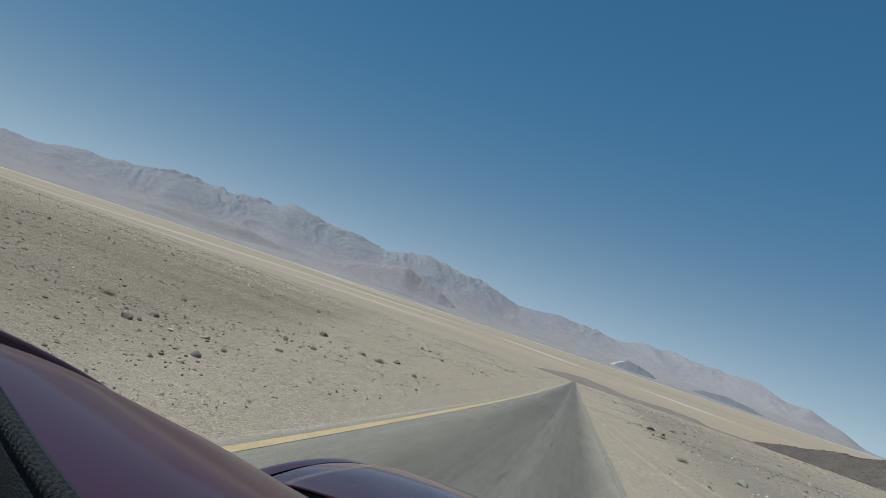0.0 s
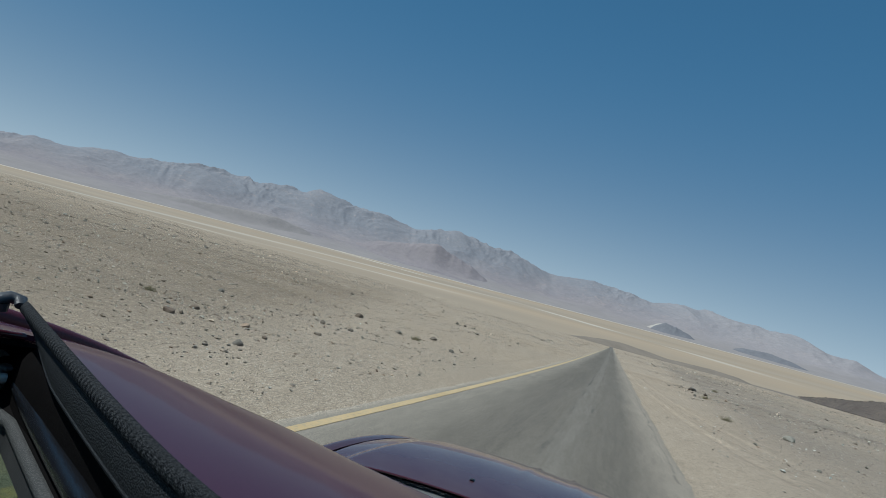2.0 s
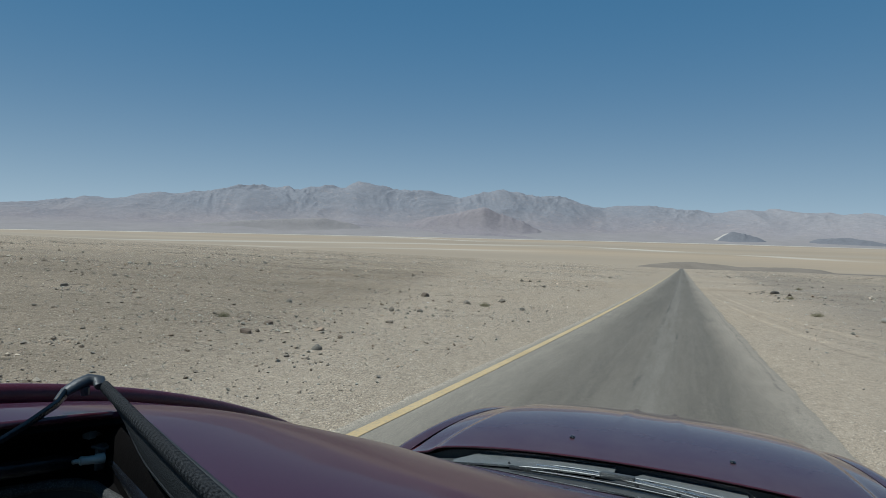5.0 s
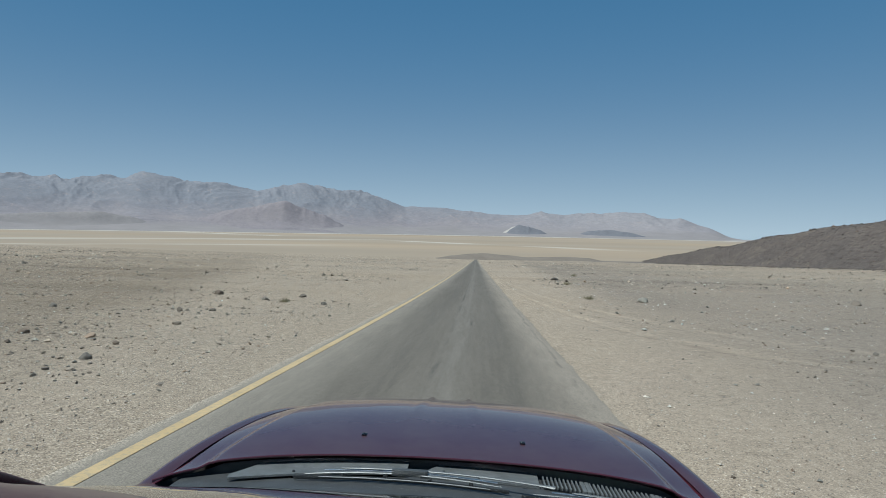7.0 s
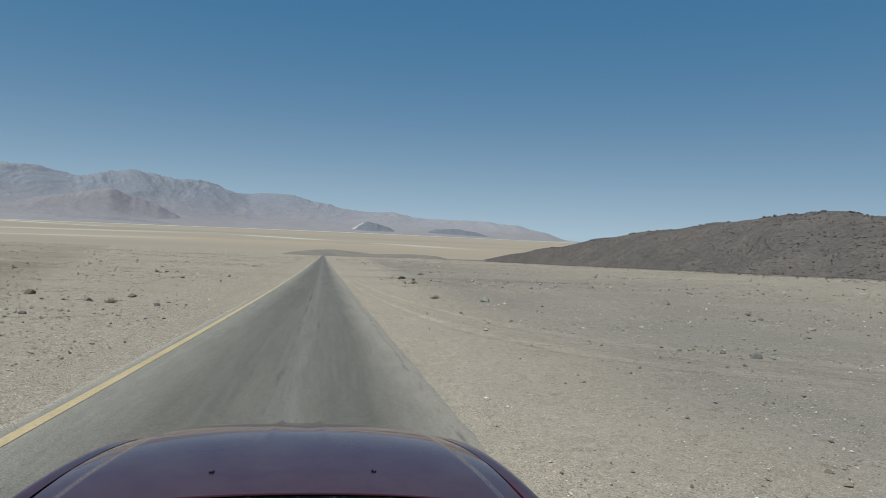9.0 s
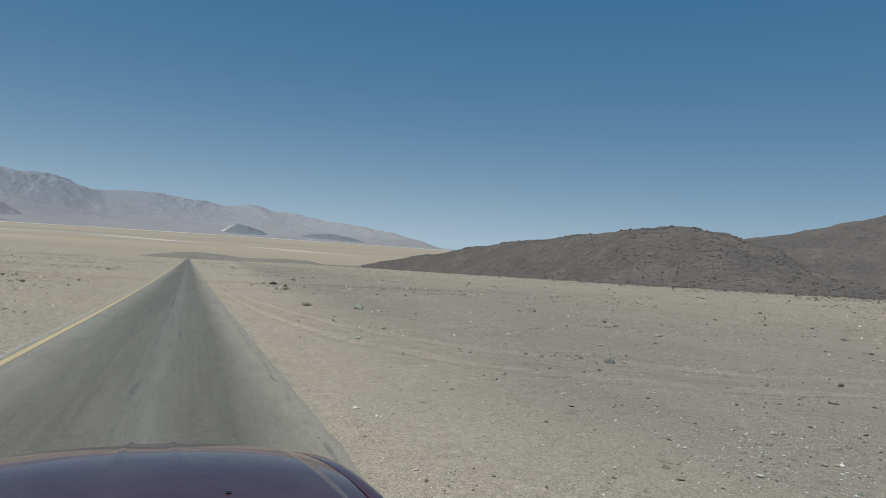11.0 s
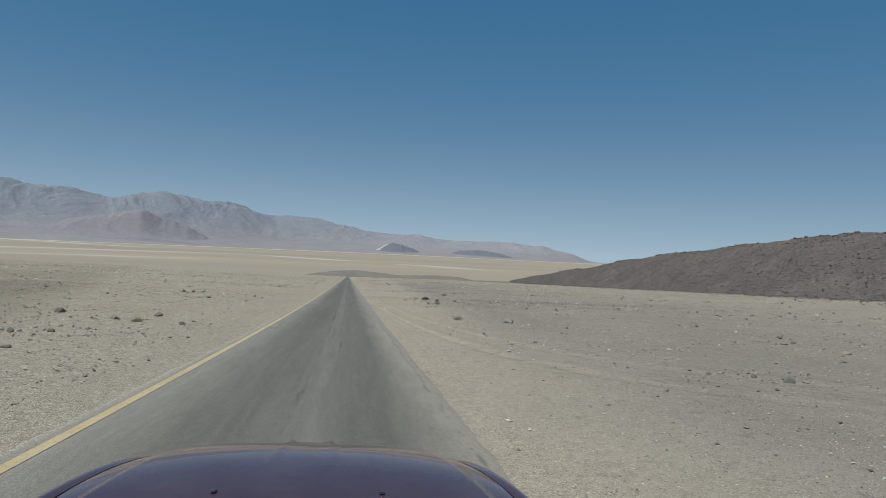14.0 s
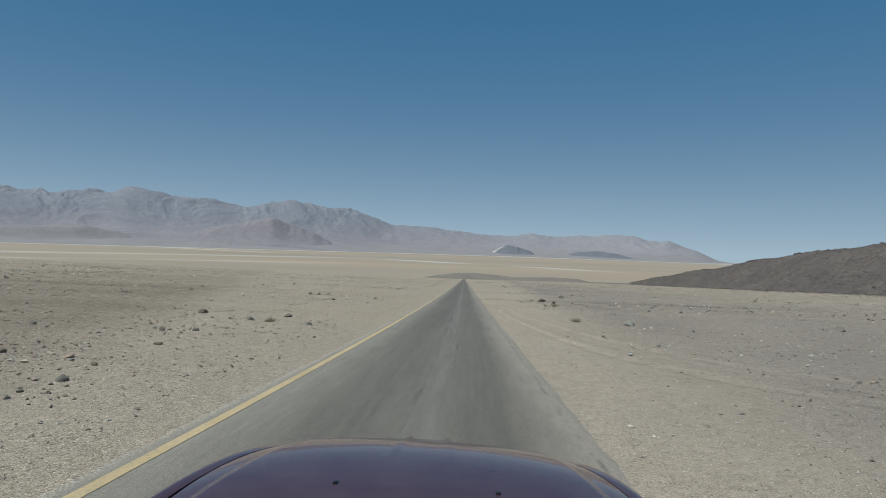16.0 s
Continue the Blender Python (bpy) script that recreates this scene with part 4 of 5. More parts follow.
# ---- dry bushes ----
def dry_bush(x, y, size, seed, label):
    """A low tangle of dead twigs with a few shrivelled leaves."""
    rnd = random.Random(seed)
    bush = new("dry_bush")
    bush.location = (x, y, ground_z(x, y))
    twigs = bmesh.new()
    leaves = bmesh.new()
    for _ in range(70):
        a, tilt = rnd.uniform(0, 6.28), rnd.uniform(0.2, 1.35)
        long = size * rnd.uniform(0.5, 1.0)
        root = Vector((rnd.uniform(-0.2, 0.2) * size, rnd.uniform(-0.2, 0.2) * size, -0.02))
        way = Vector((math.cos(a) * math.sin(tilt), math.sin(a) * math.sin(tilt), math.cos(tilt) * 0.75))
        pts = [root + way * long * k + Vector((rnd.uniform(-1, 1), rnd.uniform(-1, 1), rnd.uniform(-1, 1))) * 0.06 * size * k for k in (0.0, 0.35, 0.7, 1.0)]
        for i, (p, q) in enumerate(zip(pts, pts[1:])):
            w = 0.012 * size * (1 - 0.25 * i)
            side = (q - p).cross(Vector((rnd.uniform(-1, 1), rnd.uniform(-1, 1), 1))).normalized() * w
            up = side.cross(q - p).normalized() * w
            a1 = [twigs.verts.new(p + s) for s in (side, up - side * 0.5, -up - side * 0.5)]
            b1 = [twigs.verts.new(q + s * 0.75) for s in (side, up - side * 0.5, -up - side * 0.5)]
            for k in range(3):
                twigs.faces.new((a1[k], a1[(k + 1) % 3], b1[(k + 1) % 3], b1[k]))
        for _ in range(9):
            c = pts[1].lerp(pts[3], rnd.random()) + Vector((rnd.uniform(-1, 1), rnd.uniform(-1, 1), rnd.uniform(-1, 1))) * 0.07 * size
            u = Vector((rnd.uniform(-1, 1), rnd.uniform(-1, 1), rnd.uniform(-1, 1))).normalized() * 0.045 * size
            v = u.orthogonal().normalized() * 0.018 * size
            leaves.faces.new([leaves.verts.new(c + s) for s in (u, v, -u, -v)])
    part("twigs", twigs, TWIG, bush, smooth=False)
    part("leaves", leaves, SCRUB, bush, smooth=False)
    return tagged(bush, label, "bush", "dry bushes on the desert floor")


dry_bush(4.6, 25.4, 0.30, 1, "small dry yellow-green bush on the gravel beside the road")
dry_bush(5.8, 40.0, 0.36, 2, "small dry yellow-green bush on the gravel beside the road")
dry_bush(-9.6, 11.5, 0.22, 3, "low dead twiggy bush among grey rocks")
dry_bush(-6.0, 20.0, 0.26, 4, "low dead twiggy bush among grey rocks")
dry_bush(9.4, 61.0, 0.42, 5, "small dry yellow-green bush far out on gravel")


# ---- the car ----
car = new("car")
tagged(car, "maroon car with open sunroof standing on the asphalt road", "car")


def deflector_y(x):
    """Where the wind deflector's bar and the sunroof's front edge run."""
    a = min(abs(x), 0.50)
    return 0.064 + math.sqrt((0.62 * a) ** 2 + 0.0025)


def roof_edge(y):
    """Height of the roof along its outer edge."""
    if y < 0.03:
        return 1.485 - 0.018 * ((0.03 - y) / 1.33) ** 2
    return 1.485 - 0.256 * (y - 0.03) ** 2


def roof_z(x, y):
    """Nearly flat to the front, where it bends down towards the windscreen; the sides reach further ahead."""
    e = y - 0.17 * (abs(x) / 0.6) ** 1.5
    if e < 0.0:
        z = 1.462 - 0.03 * (min(0.0, e + 0.3) / 1.1) ** 2
    elif e < 0.47:
        z = 1.462 - 0.3475 * max(0.0, e - 0.10) ** 2
    else:
        z = 1.4144 - 0.257 * (e - 0.47) - 0.60 * (e - 0.47) ** 2
    side = smooth_step(0.36, 0.57, abs(x)) * (1 - smooth_step(0.80, 1.0, y))
    z += side * (roof_edge(y) - 0.008 - z)
    z -= 0.017 * smooth_step(0.46, 0.68, y) * smooth_step(0.24, 0.42, abs(x)) * (1 - smooth_step(0.52, 0.60, abs(x)))
    return z - 0.010 * smooth_step(0.54, 0.62, abs(x))


def roof_front(x):
    return 0.64 + 0.17 * (abs(x) / 0.6) ** 1.5


OPEN_X, OPEN_BACK = 0.455, -0.62


def open_x(y):
    """Half width of the sunroof opening, narrowing to its rounded front corners."""
    return OPEN_X + 0.045 * (1 - smooth_step(0.08, 0.34, y))


def build_roof():
    bm = bmesh.new()

    def grid(fn, us, vs):
        rows = [[bm.verts.new(fn(u, v)) for v in vs] for u in us]
        for a, b in zip(rows, rows[1:]):
            for i in range(len(vs) - 1):
                bm.faces.new((a[i], b[i], b[i + 1], a[i + 1]))

    def start(x):
        return deflector_y(x) + 0.035 if abs(x) < OPEN_X else deflector_y(OPEN_X) + 0.035

    def front(x, k):
        y = start(x) + (roof_front(x) - start(x)) * min(k, 1.0)
        if k > 1:
            y = roof_front(x) + 0.035 * (k - 1)
            return (x, y, roof_z(x, roof_front(x)) - 0.035 * (k - 1) ** 1.5 - 0.012 * (k - 1))
        return (x, y, roof_z(x, y))

    xs = sorted(set(steps(-0.61, 0.61, 41) + [-OPEN_X, OPEN_X]))
    grid(front, xs, steps(0, 1, 26) + [1.3, 1.6, 2.0])
    back = deflector_y(OPEN_X) + 0.035
    for sx in (-1, 1):
        def strip(x, y):
            xx = open_x(y) + (x - OPEN_X) * (0.61 - open_x(y)) / (0.61 - OPEN_X)
            return (sx * xx, y, roof_z(xx, y))
        grid(strip, [x for x in xs if x > OPEN_X - 1e-6], steps(-1.35, back, 40))
    grid(lambda x, y: (x, y, roof_z(x, y)), steps(-0.5, 0.5, 16), steps(-1.35, OPEN_BACK, 14))
    bmesh.ops.remove_doubles(bm, verts=bm.verts[:], dist=0.0008)
    bmesh.ops.recalc_face_normals(bm, faces=bm.faces[:])
    up = sum(f.normal.z for f in bm.faces)
    if up < 0:
        bmesh.ops.reverse_faces(bm, faces=bm.faces[:])
    bmesh.ops.solidify(bm, geom=bm.faces[:], thickness=0.005)
    roof = part("roof", bm, ROOF_PAINT, car, "glossy maroon roof panel, front edge tan with dust and painted reflection")

    # the drip rails and pillars at both sides
    for sx in (-1, 1):
        def rail(k, y):
            a = k * 1.35
            return (sx * (0.612 + 0.058 * math.sin(a)), y, roof_z(0.60, min(y, 1.7)) + 0.006 - 0.075 * (1 - math.cos(a)) - 0.004)
        part("roof_rail", sheet(rail, steps(-0.05, 1, 7), steps(-1.35, 0.78, 40), 0.01), PAINT, car)
        drip = [(sx * 0.632, y, roof_z(0.60, y) - 0.002) for y in steps(-1.3, 0.74, 30)]
        drip += [(sx * (0.635 + 0.09 * k), 0.76 + 0.88 * k, roof_z(0.60, 0.76) - 0.002 + (0.965 - roof_z(0.60, 0.76)) * k - 0.010 * math.sin(math.pi * k)) for k in steps(0.03, 1, 10)]
        part("drip_moulding", tube(drip, 0.008, 8, 0.6), MOULDING, car)
        gutter = [(sx * 0.600, y, -0.009 + roof_edge(y))
                  for y in steps(-1.3, 1.10, 60)]
        part("roof_moulding", tube(gutter, [0.013] * 52 + [0.013, 0.012, 0.011, 0.010, 0.008, 0.006, 0.005, 0.004], 14, 1.1), MOULDING, car, "dark maroon moulding along the roof edge")
        lo, hi = Vector((sx * 0.735, 1.66, 0.955)), Vector((sx * 0.625, 0.76, roof_z(0.6, 0.76) - 0.040))
        mid = (lo + hi) / 2 + Vector((sx * 0.006, 0.0, -0.030))
        part("pillar", tube([hi, hi * 0.66 + mid * 0.34, mid, mid * 0.4 + lo * 0.6, lo], [0.030, 0.030, 0.031, 0.036, 0.050], 10, 0.7), PAINT, car)

    # rim of the opening: painted lip turned down, black seal under it
    pts = []
    for x in steps(-OPEN_X + 0.02, OPEN_X - 0.02, 30):
        pts.append((x, deflector_y(x) + 0.03))
    corner_f = deflector_y(OPEN_X)
    side = [(-open_x(y), y) for y in [OPEN_BACK, -0.3, 0.0] + steps(0.06, corner_f - 0.03, 9)] + [(-OPEN_X + 0.003, corner_f + 0.005)]
    loop = side + pts + [(-x, y) for x, y in reversed(side)] + [(0.2, OPEN_BACK), (-0.2, OPEN_BACK), side[0]]

    for sx in (-1, 1):
        edge = [(sx * abs(x), y, roof_z(x, y) - 0.002) for x, y in side]
        part("opening_lip", tube(edge, 0.0036, 10), LIP, roof, "maroon lip turned into the sunroof opening")

    part("front_seal", tube([(x, deflector_y(x) + 0.032, roof_z(x, deflector_y(x) + 0.034) - 0.003) for x in steps(-0.44, 0.44, 36)], 0.0042, 8), RUBBER, roof)

    def seal(i, k):
        x, y = loop[int(i)]
        c = 0.9
        return (x * (1 + 0.13 * k ** 0.5), y + 0.012 * k, roof_z(x, y) - 0.006 - 0.065 * k * c)
    part("sunroof_tray", sheet(seal, list(range(len(loop))), [0.0, 0.3, 0.6, 1.0], 0.006), TRAY, roof, "sunroof tray walls coloured black for the shade inside")
    return roof


ROOF = build_roof()


def build_deflector():
    """The sprung wind deflector: a woven bar on two blade arms."""
    top = 1.478
    d = new("wind_deflector")
    d.parent = car
    tagged(d, "raised black woven sunroof wind deflector on thin arms")
    xs = steps(-0.462, 0.462, 45)
    bar = [(x, deflector_y(x), top) for x in xs]
    part("woven_bar", tube(bar, 0.0046, 12, 1.25), WEAVE, d, "black braided deflector bar")

    # crossing strands of the braid, wound both ways round the bar
    braid = bmesh.new()
    core = [Vector((x, deflector_y(x), top)) for x in steps(-0.460, 0.460, 600)]
    for turn in (-1, 1):
        for phase in range(20):
            last = None
            for i, c in enumerate(core):
                way = (core[min(i + 1, 599)] - core[max(i - 1, 0)]).normalized()
                flank = Vector((way.y, -way.x, 0))
                a = turn * i * 0.40 + phase * 2 * math.pi / 20
                lift = 0.0046 + 0.0001 * turn * math.sin(i * 1.6)
                up = Vector((0, 0, 1))
                out = flank * math.cos(a) + up * math.sin(a) * 1.25
                along = (way * 0.8 + turn * (up * math.cos(a) - flank * math.sin(a))).normalized()
                broad = out.cross(along).normalized() * 0.0004
                mid = c + out * lift
                ring = [braid.verts.new(mid + q) for q in (broad, out * 0.00025, -broad)]
                if last:
                    braid.faces.new((last[0], last[1], ring[1], ring[0]))
                    braid.faces.new((last[1], last[2], ring[2], ring[1]))
                last = ring
    tagged(part("braid", braid, WEAVE, d), "grey-black braided cover of the bar", kind="stuff")

    def net(x, k):
        y = deflector_y(x) + 0.002 + 0.003 * k
        sag = 0.002 * math.sin(math.pi * k)
        return (x * (1 - 0.02 * k), y - sag, top - 0.004 - (0.010 + 0.020 * (1 - smooth_step(0.32, 0.46, abs(x)))) * k)
    part("net", sheet(net, steps(-0.455, 0.455, 45), steps(0, 1, 6), 0.002), WEAVE, d, "stretched black netting below the bar")
    seam = [(x * 0.98, deflector_y(x) + 0.005, top - 0.014 - 0.020 * (1 - smooth_step(0.32, 0.46, abs(x)))) for x in xs]
    part("seam", tube(seam, 0.0030, 8), WEAVE, d)
    for sx in (-1, 1):
        tip = Vector((sx * 0.474, 0.352, top))
        knob = tube([tip + Vector((sx * 0.004, -0.036, -0.010)), tip + Vector((sx * 0.006, -0.026, -0.003)), tip + Vector((sx * 0.004, -0.014, 0.003)), tip + Vector((sx * 0.002, -0.004, 0.006)),
                     tip + Vector((-sx * 0.006, 0.001, 0.005)), tip + Vector((-sx * 0.014, -0.004, 0.001))], [0.0042, 0.0062, 0.0074, 0.0080, 0.0074, 0.0052], 14, 0.75)
        part("end_cap", knob, PLASTIC, d, "moulded grey plastic end cap")
        peg = tube([tip + Vector((0.0, -0.01, 0.0)), tip + Vector((0, -0.009, -0.008))], [0.005, 0.004], 8)
        part("peg", peg, PLASTIC, d)
        arm = [tip + Vector((sx * 0.004, -0.028, -0.004)), Vector((sx * 0.464, 0.305, 1.470)), Vector((sx * 0.450, 0.262, 1.460)),
               Vector((sx * 0.448, 0.216, 1.444)), Vector((sx * 0.447, 0.194, 1.438)), Vector((sx * 0.447, 0.184, 1.435))]
        part("arm", tube(arm, [0.0030, 0.0024, 0.0020, 0.0016, 0.0012, 0.0009], 8, 1.9), TRIM_DARK, d, "glossy black spring arm")
    return d


build_deflector()


def build_tray():
    """Rails, slides and inner trim that show inside the opening."""
    for sx in (-1, 1):
        rail = tube([(sx * 0.478, -0.6, 1.429), (sx * 0.478, 0.08, 1.436), (sx * 0.478, 0.161, 1.432), (sx * 0.478, 0.237, 1.421), (sx * 0.478, 0.321, 1.408), (sx * 0.478, 0.352, 1.400)], 0.008, 10)
        part("slide_rail", rail, TRIM_DARK, ROOF, "gloss black slide rail")
        pin = tube([(sx * 0.458, 0.320, 1.412), (sx * 0.456, 0.325, 1.412), (sx * 0.455, 0.326, 1.412), (sx * 0.450, 0.338, 1.411), (sx * 0.450, 0.339, 1.411), (sx * 0.447, 0.346, 1.411)], [0.0022, 0.0022, 0.0042, 0.0042, 0.0050, 0.0050], 14)
        part("pin", pin, ZINC, ROOF, "bare metal hinge pin")
        bm = bmesh.new()
        block(bm, sx * 0.458 - 0.008, sx * 0.458 + 0.008, 0.346, 0.360, 1.417, 1.420, 0.001)
        block(bm, sx * 0.458 - 0.002, sx * 0.458 + 0.002, 0.346, 0.360, 1.396, 1.418, 0.0008)
        part("bracket", bm, DULL, ROOF, "bent metal bracket")
        bm = bmesh.new()
        block(bm, sx * 0.478 - 0.010, sx * 0.478 + 0.010, 0.352, 0.372, 1.426, 1.433, 0.002)
        block(bm, sx * 0.470 - 0.005, sx * 0.470 + 0.005, 0.343, 0.352, 1.426, 1.434, 0.0015)
        part("clip", bm, DULL, ROOF)
    for sx in (-1, 1):
        def ledge(y, k):
            return (sx * (0.494 + 0.170 * k), y, roof_z(0.5, y) - 0.046 - 0.004 * k)
        part("tray_ledge", sheet(ledge, steps(-0.62, 0.37, 14), [0.0, 0.5, 1.0], 0.004), RUBBER, ROOF)
    frame_bar = []
    for x in steps(-0.462, 0.462, 40):
        frame_bar.append((x, deflector_y(x) + 0.015, 1.408 - 0.004 * (1 - (x / 0.462) ** 4)))
    part("cross_tube", tube(frame_bar, 0.009, 10), TRIM_DARK, ROOF, "gloss black cross tube of the sunroof frame")

    def shelf(x, k):
        return (x, deflector_y(x) + 0.012 + 0.05 * k, 1.378 - 0.012 * k)
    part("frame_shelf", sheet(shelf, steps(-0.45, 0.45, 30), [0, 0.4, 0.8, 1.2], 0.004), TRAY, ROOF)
    # inner rim with a woven edge, open to the cabin
    flank = [(-0.53, -0.6), (-0.53, -0.2), (-0.525, 0.10), (-0.518, 0.215), (-0.507, 0.272), (-0.490, 0.312), (-0.468, 0.332), (-0.444, 0.336), (-0.420, 0.327)]
    rim = [(x, y, 1.386) for x, y in flank]
    rim += [(x, deflector_y(x) + 0.006, 1.386) for x in steps(-0.395, 0.395, 30)]
    rim += [(-x, y, 1.386) for x, y in reversed(flank)]
    part("inner_rim", tube(rim, 0.0062, 12, 0.9), RIMCLOTH, ROOF, "woven edge of the headliner opening")

    def liner(i, k):
        x, y, z = rim[int(i)]
        front = 1.0 if abs(x) < 0.55 and y > 0.0 else 0.0
        return (x * (1 + 0.08 * k), y + 0.05 * k * front, z + 0.004 + (1.405 - z) * k)
    def skirt(i, k):
        x, y, z = rim[int(i)]
        return (x * (1 + 0.012 * k), y + 0.008 * k, z - 0.028 * k)
    part("rim_skirt", sheet(skirt, list(range(len(rim))), [0, 0.5, 1.0], 0.004), CLOTH, ROOF, "dark cloth edge of the headliner")
    # headliner takes the same shade-black colour as the tray
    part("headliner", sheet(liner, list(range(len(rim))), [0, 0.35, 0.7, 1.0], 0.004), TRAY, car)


build_tray()


def hood_half(y):
    """Half width over the fenders."""
    d = (y - 1.85) / 1.1
    return 0.845 - 0.140 * d - 0.34 * max(0.0, (y - 2.90) / 0.36) ** 2.2


def hood_z(x, y):
    d = y - 1.92
    z = 1.002 + 0.105 * d - 0.175 * d * d
    z -= 0.5 * max(0.0, d - 1.0) ** 2
    w = 0.79 - 0.12 * d
    a = min(1.1, abs(x) / w)
    z -= 0.030 * a ** 2.4 + 0.022 * a ** 8
    z += 0.016 * (1 - min(1.0, a) ** 2) * smooth_step(0.2, 0.95, d)
    # raised middle between two creases that run together towards the nose
    crease = 0.665 - 0.17 * d
    z += 0.012 * (1 - smooth_step(crease - 0.022, crease + 0.010, abs(x)))
    # spine and emblem hump at the nose
    z += 0.0035 * math.exp(-((abs(x) - 0.085 - 0.06 * (1 - d)) / 0.018) ** 2) * smooth_step(0.2, 0.9, d)
    z += 0.009 * math.exp(-((abs(x) - 0.084) / 0.013) ** 2) * smooth_step(0.93, 1.03, d)
    z += 0.003 * (1 - smooth_step(0.075, 0.09, abs(x))) * smooth_step(0.93, 1.03, d)
    return z


def arch_z(y, axle):
    """Lower edge of the bodywork: the sill, or the wheel arch round an axle."""
    d = abs(y - axle)
    return 0.315 + math.sqrt(0.36 ** 2 - d * d) if d < 0.36 else 0.30


def build_hood():
    ys = steps(1.93, 2.85, 34) + steps(2.87, 3.20, 18)

    def rear(x):
        return 1.93 - 0.085 * (x / 0.75) ** 2 - 0.035 * (abs(x) / 0.75) ** 6

    def top(u, y):
        half = hood_half(y) - 0.086
        x = u * half
        yy = y + (rear(x) - 1.93) * (1 - smooth_step(1.93, 2.4, y))
        z = hood_z(x, max(yy, 1.9))
        return (x, yy, z)

    us = steps(-1, 1, 141)
    hood = part("hood", sheet(top, us, ys, 0.004), HOOD_PAINT, car, "glossy maroon hood under a thin film of dust")

    def edge(u, k):
        x = u * (hood_half(1.93) - 0.05)
        y = rear(x)
        return (x, y - 0.006 * math.sin(k * 3.0), hood_z(x, 1.93) - 0.001 - 0.004 * k)
    part("hood_lip", tube([edge(u, 0.2) for u in steps(-1, 1, 60)], 0.0032, 8), LIP, hood, "rear lip of the hood, coloured redder for its sun glint")

    def channel(u, k):
        x = u * (hood_half(1.93) - 0.05)
        y = rear(x) + 0.03
        return (x, y - 0.015 * k, hood_z(x, 1.93) - 0.02 - 0.05 * k)
    part("rear_seal", sheet(channel, steps(-1, 1, 40), [0, 0.5, 1.0], 0.006), RUBBER, car)

    # washer nozzles
    for sx in (-1, 1):
        x, y = sx * 0.252 + 0.006, 2.09
        z = hood_z(x, y)
        bm = bmesh.new()
        block(bm, x - 0.008, x + 0.008, y - 0.014, y + 0.010, z - 0.004, z + 0.004, 0.002)
        block(bm, x - 0.005, x + 0.005, y - 0.015, y - 0.004, z + 0.003, z + 0.007, 0.002)
        noz = part("washer_nozzle", bm, TRIM_DARK, hood, "black twin-jet washer nozzle")
        bm = bmesh.new()
        for dx in (-0.004, 0.004):
            bmesh.ops.create_uvsphere(bm, u_segments=8, v_segments=6, radius=0.0015, matrix=Matrix.Translation((x + dx * 0.7, y - 0.015, z + 0.005)))
        part("jet", bm, METAL, noz)

    # fenders: a rounded shoulder outside the hood gap
    for sx in (-1, 1):
        def wing(k, y):
            half = hood_half(y)
            inner = half - 0.0835
            zi = hood_z(inner, max(y, 1.93)) - 0.001 - (0.10 * max(0.0, 1.93 - y))
            q = min(k, 1.0)
            crown = 0.007 * math.sin(math.pi * min(1.0, 0.12 + q * 0.88)) - 0.040 * q ** 4
            z = max(zi + crown - 0.55 * max(0.0, k - 1), arch_z(y, 2.42))
            return (sx * (inner + 0.0835 * q + 0.03 * max(0.0, k - 1)), y, min(z, zi + crown))
        part("fender", sheet(wing, [0, 0.15, 0.3, 0.45, 0.6, 0.8, 1.0, 1.3, 1.7, 2.2], steps(1.60, 3.17, 60), 0.004), HOOD_PAINT, car, "maroon front fender")
    for sx in (-1, 1):
        def gap(k, y):
            inner = hood_half(y) - 0.091 + 0.015 * k
            return (sx * inner, y, hood_z(inner, max(y, 1.93)) - 0.006)
        part("hood_gap", sheet(gap, [0.0, 1.0], steps(1.62, 3.16, 40), 0.003), MOULDING, car)
    return hood


build_hood()


def build_nose():
    def face(u, k):
        half = hood_half(3.0) + 0.02
        x = u * half
        y = 3.20 - 0.30 * abs(u) ** 3 + 0.10 * math.sin(k * math.pi * 0.6)
        return (x, y, 0.70 - 0.48 * k)
    bumper = part("front_bumper", sheet(face, steps(-1, 1, 24), steps(0, 1, 10), 0.02), PAINT, car, "maroon front bumper")
    for sx in (-1, 1):
        def lens(u, k):
            return (sx * (0.33 + 0.26 * u), 3.19 - 0.20 * u * u + 0.02 * math.sin(k * 3), 0.80 - 0.11 * k)
        part("headlight", sheet(lens, steps(0, 1, 10), steps(0, 1, 6), 0.01), LAMP, car, "clear headlight lens")
    def grille(u, k):
        return (u * 0.31, 3.19, 0.80 - 0.11 * k)
    part("grille", sheet(grille, steps(-1, 1, 6), steps(0, 1, 6), 0.02), PLASTIC, car)


build_nose()


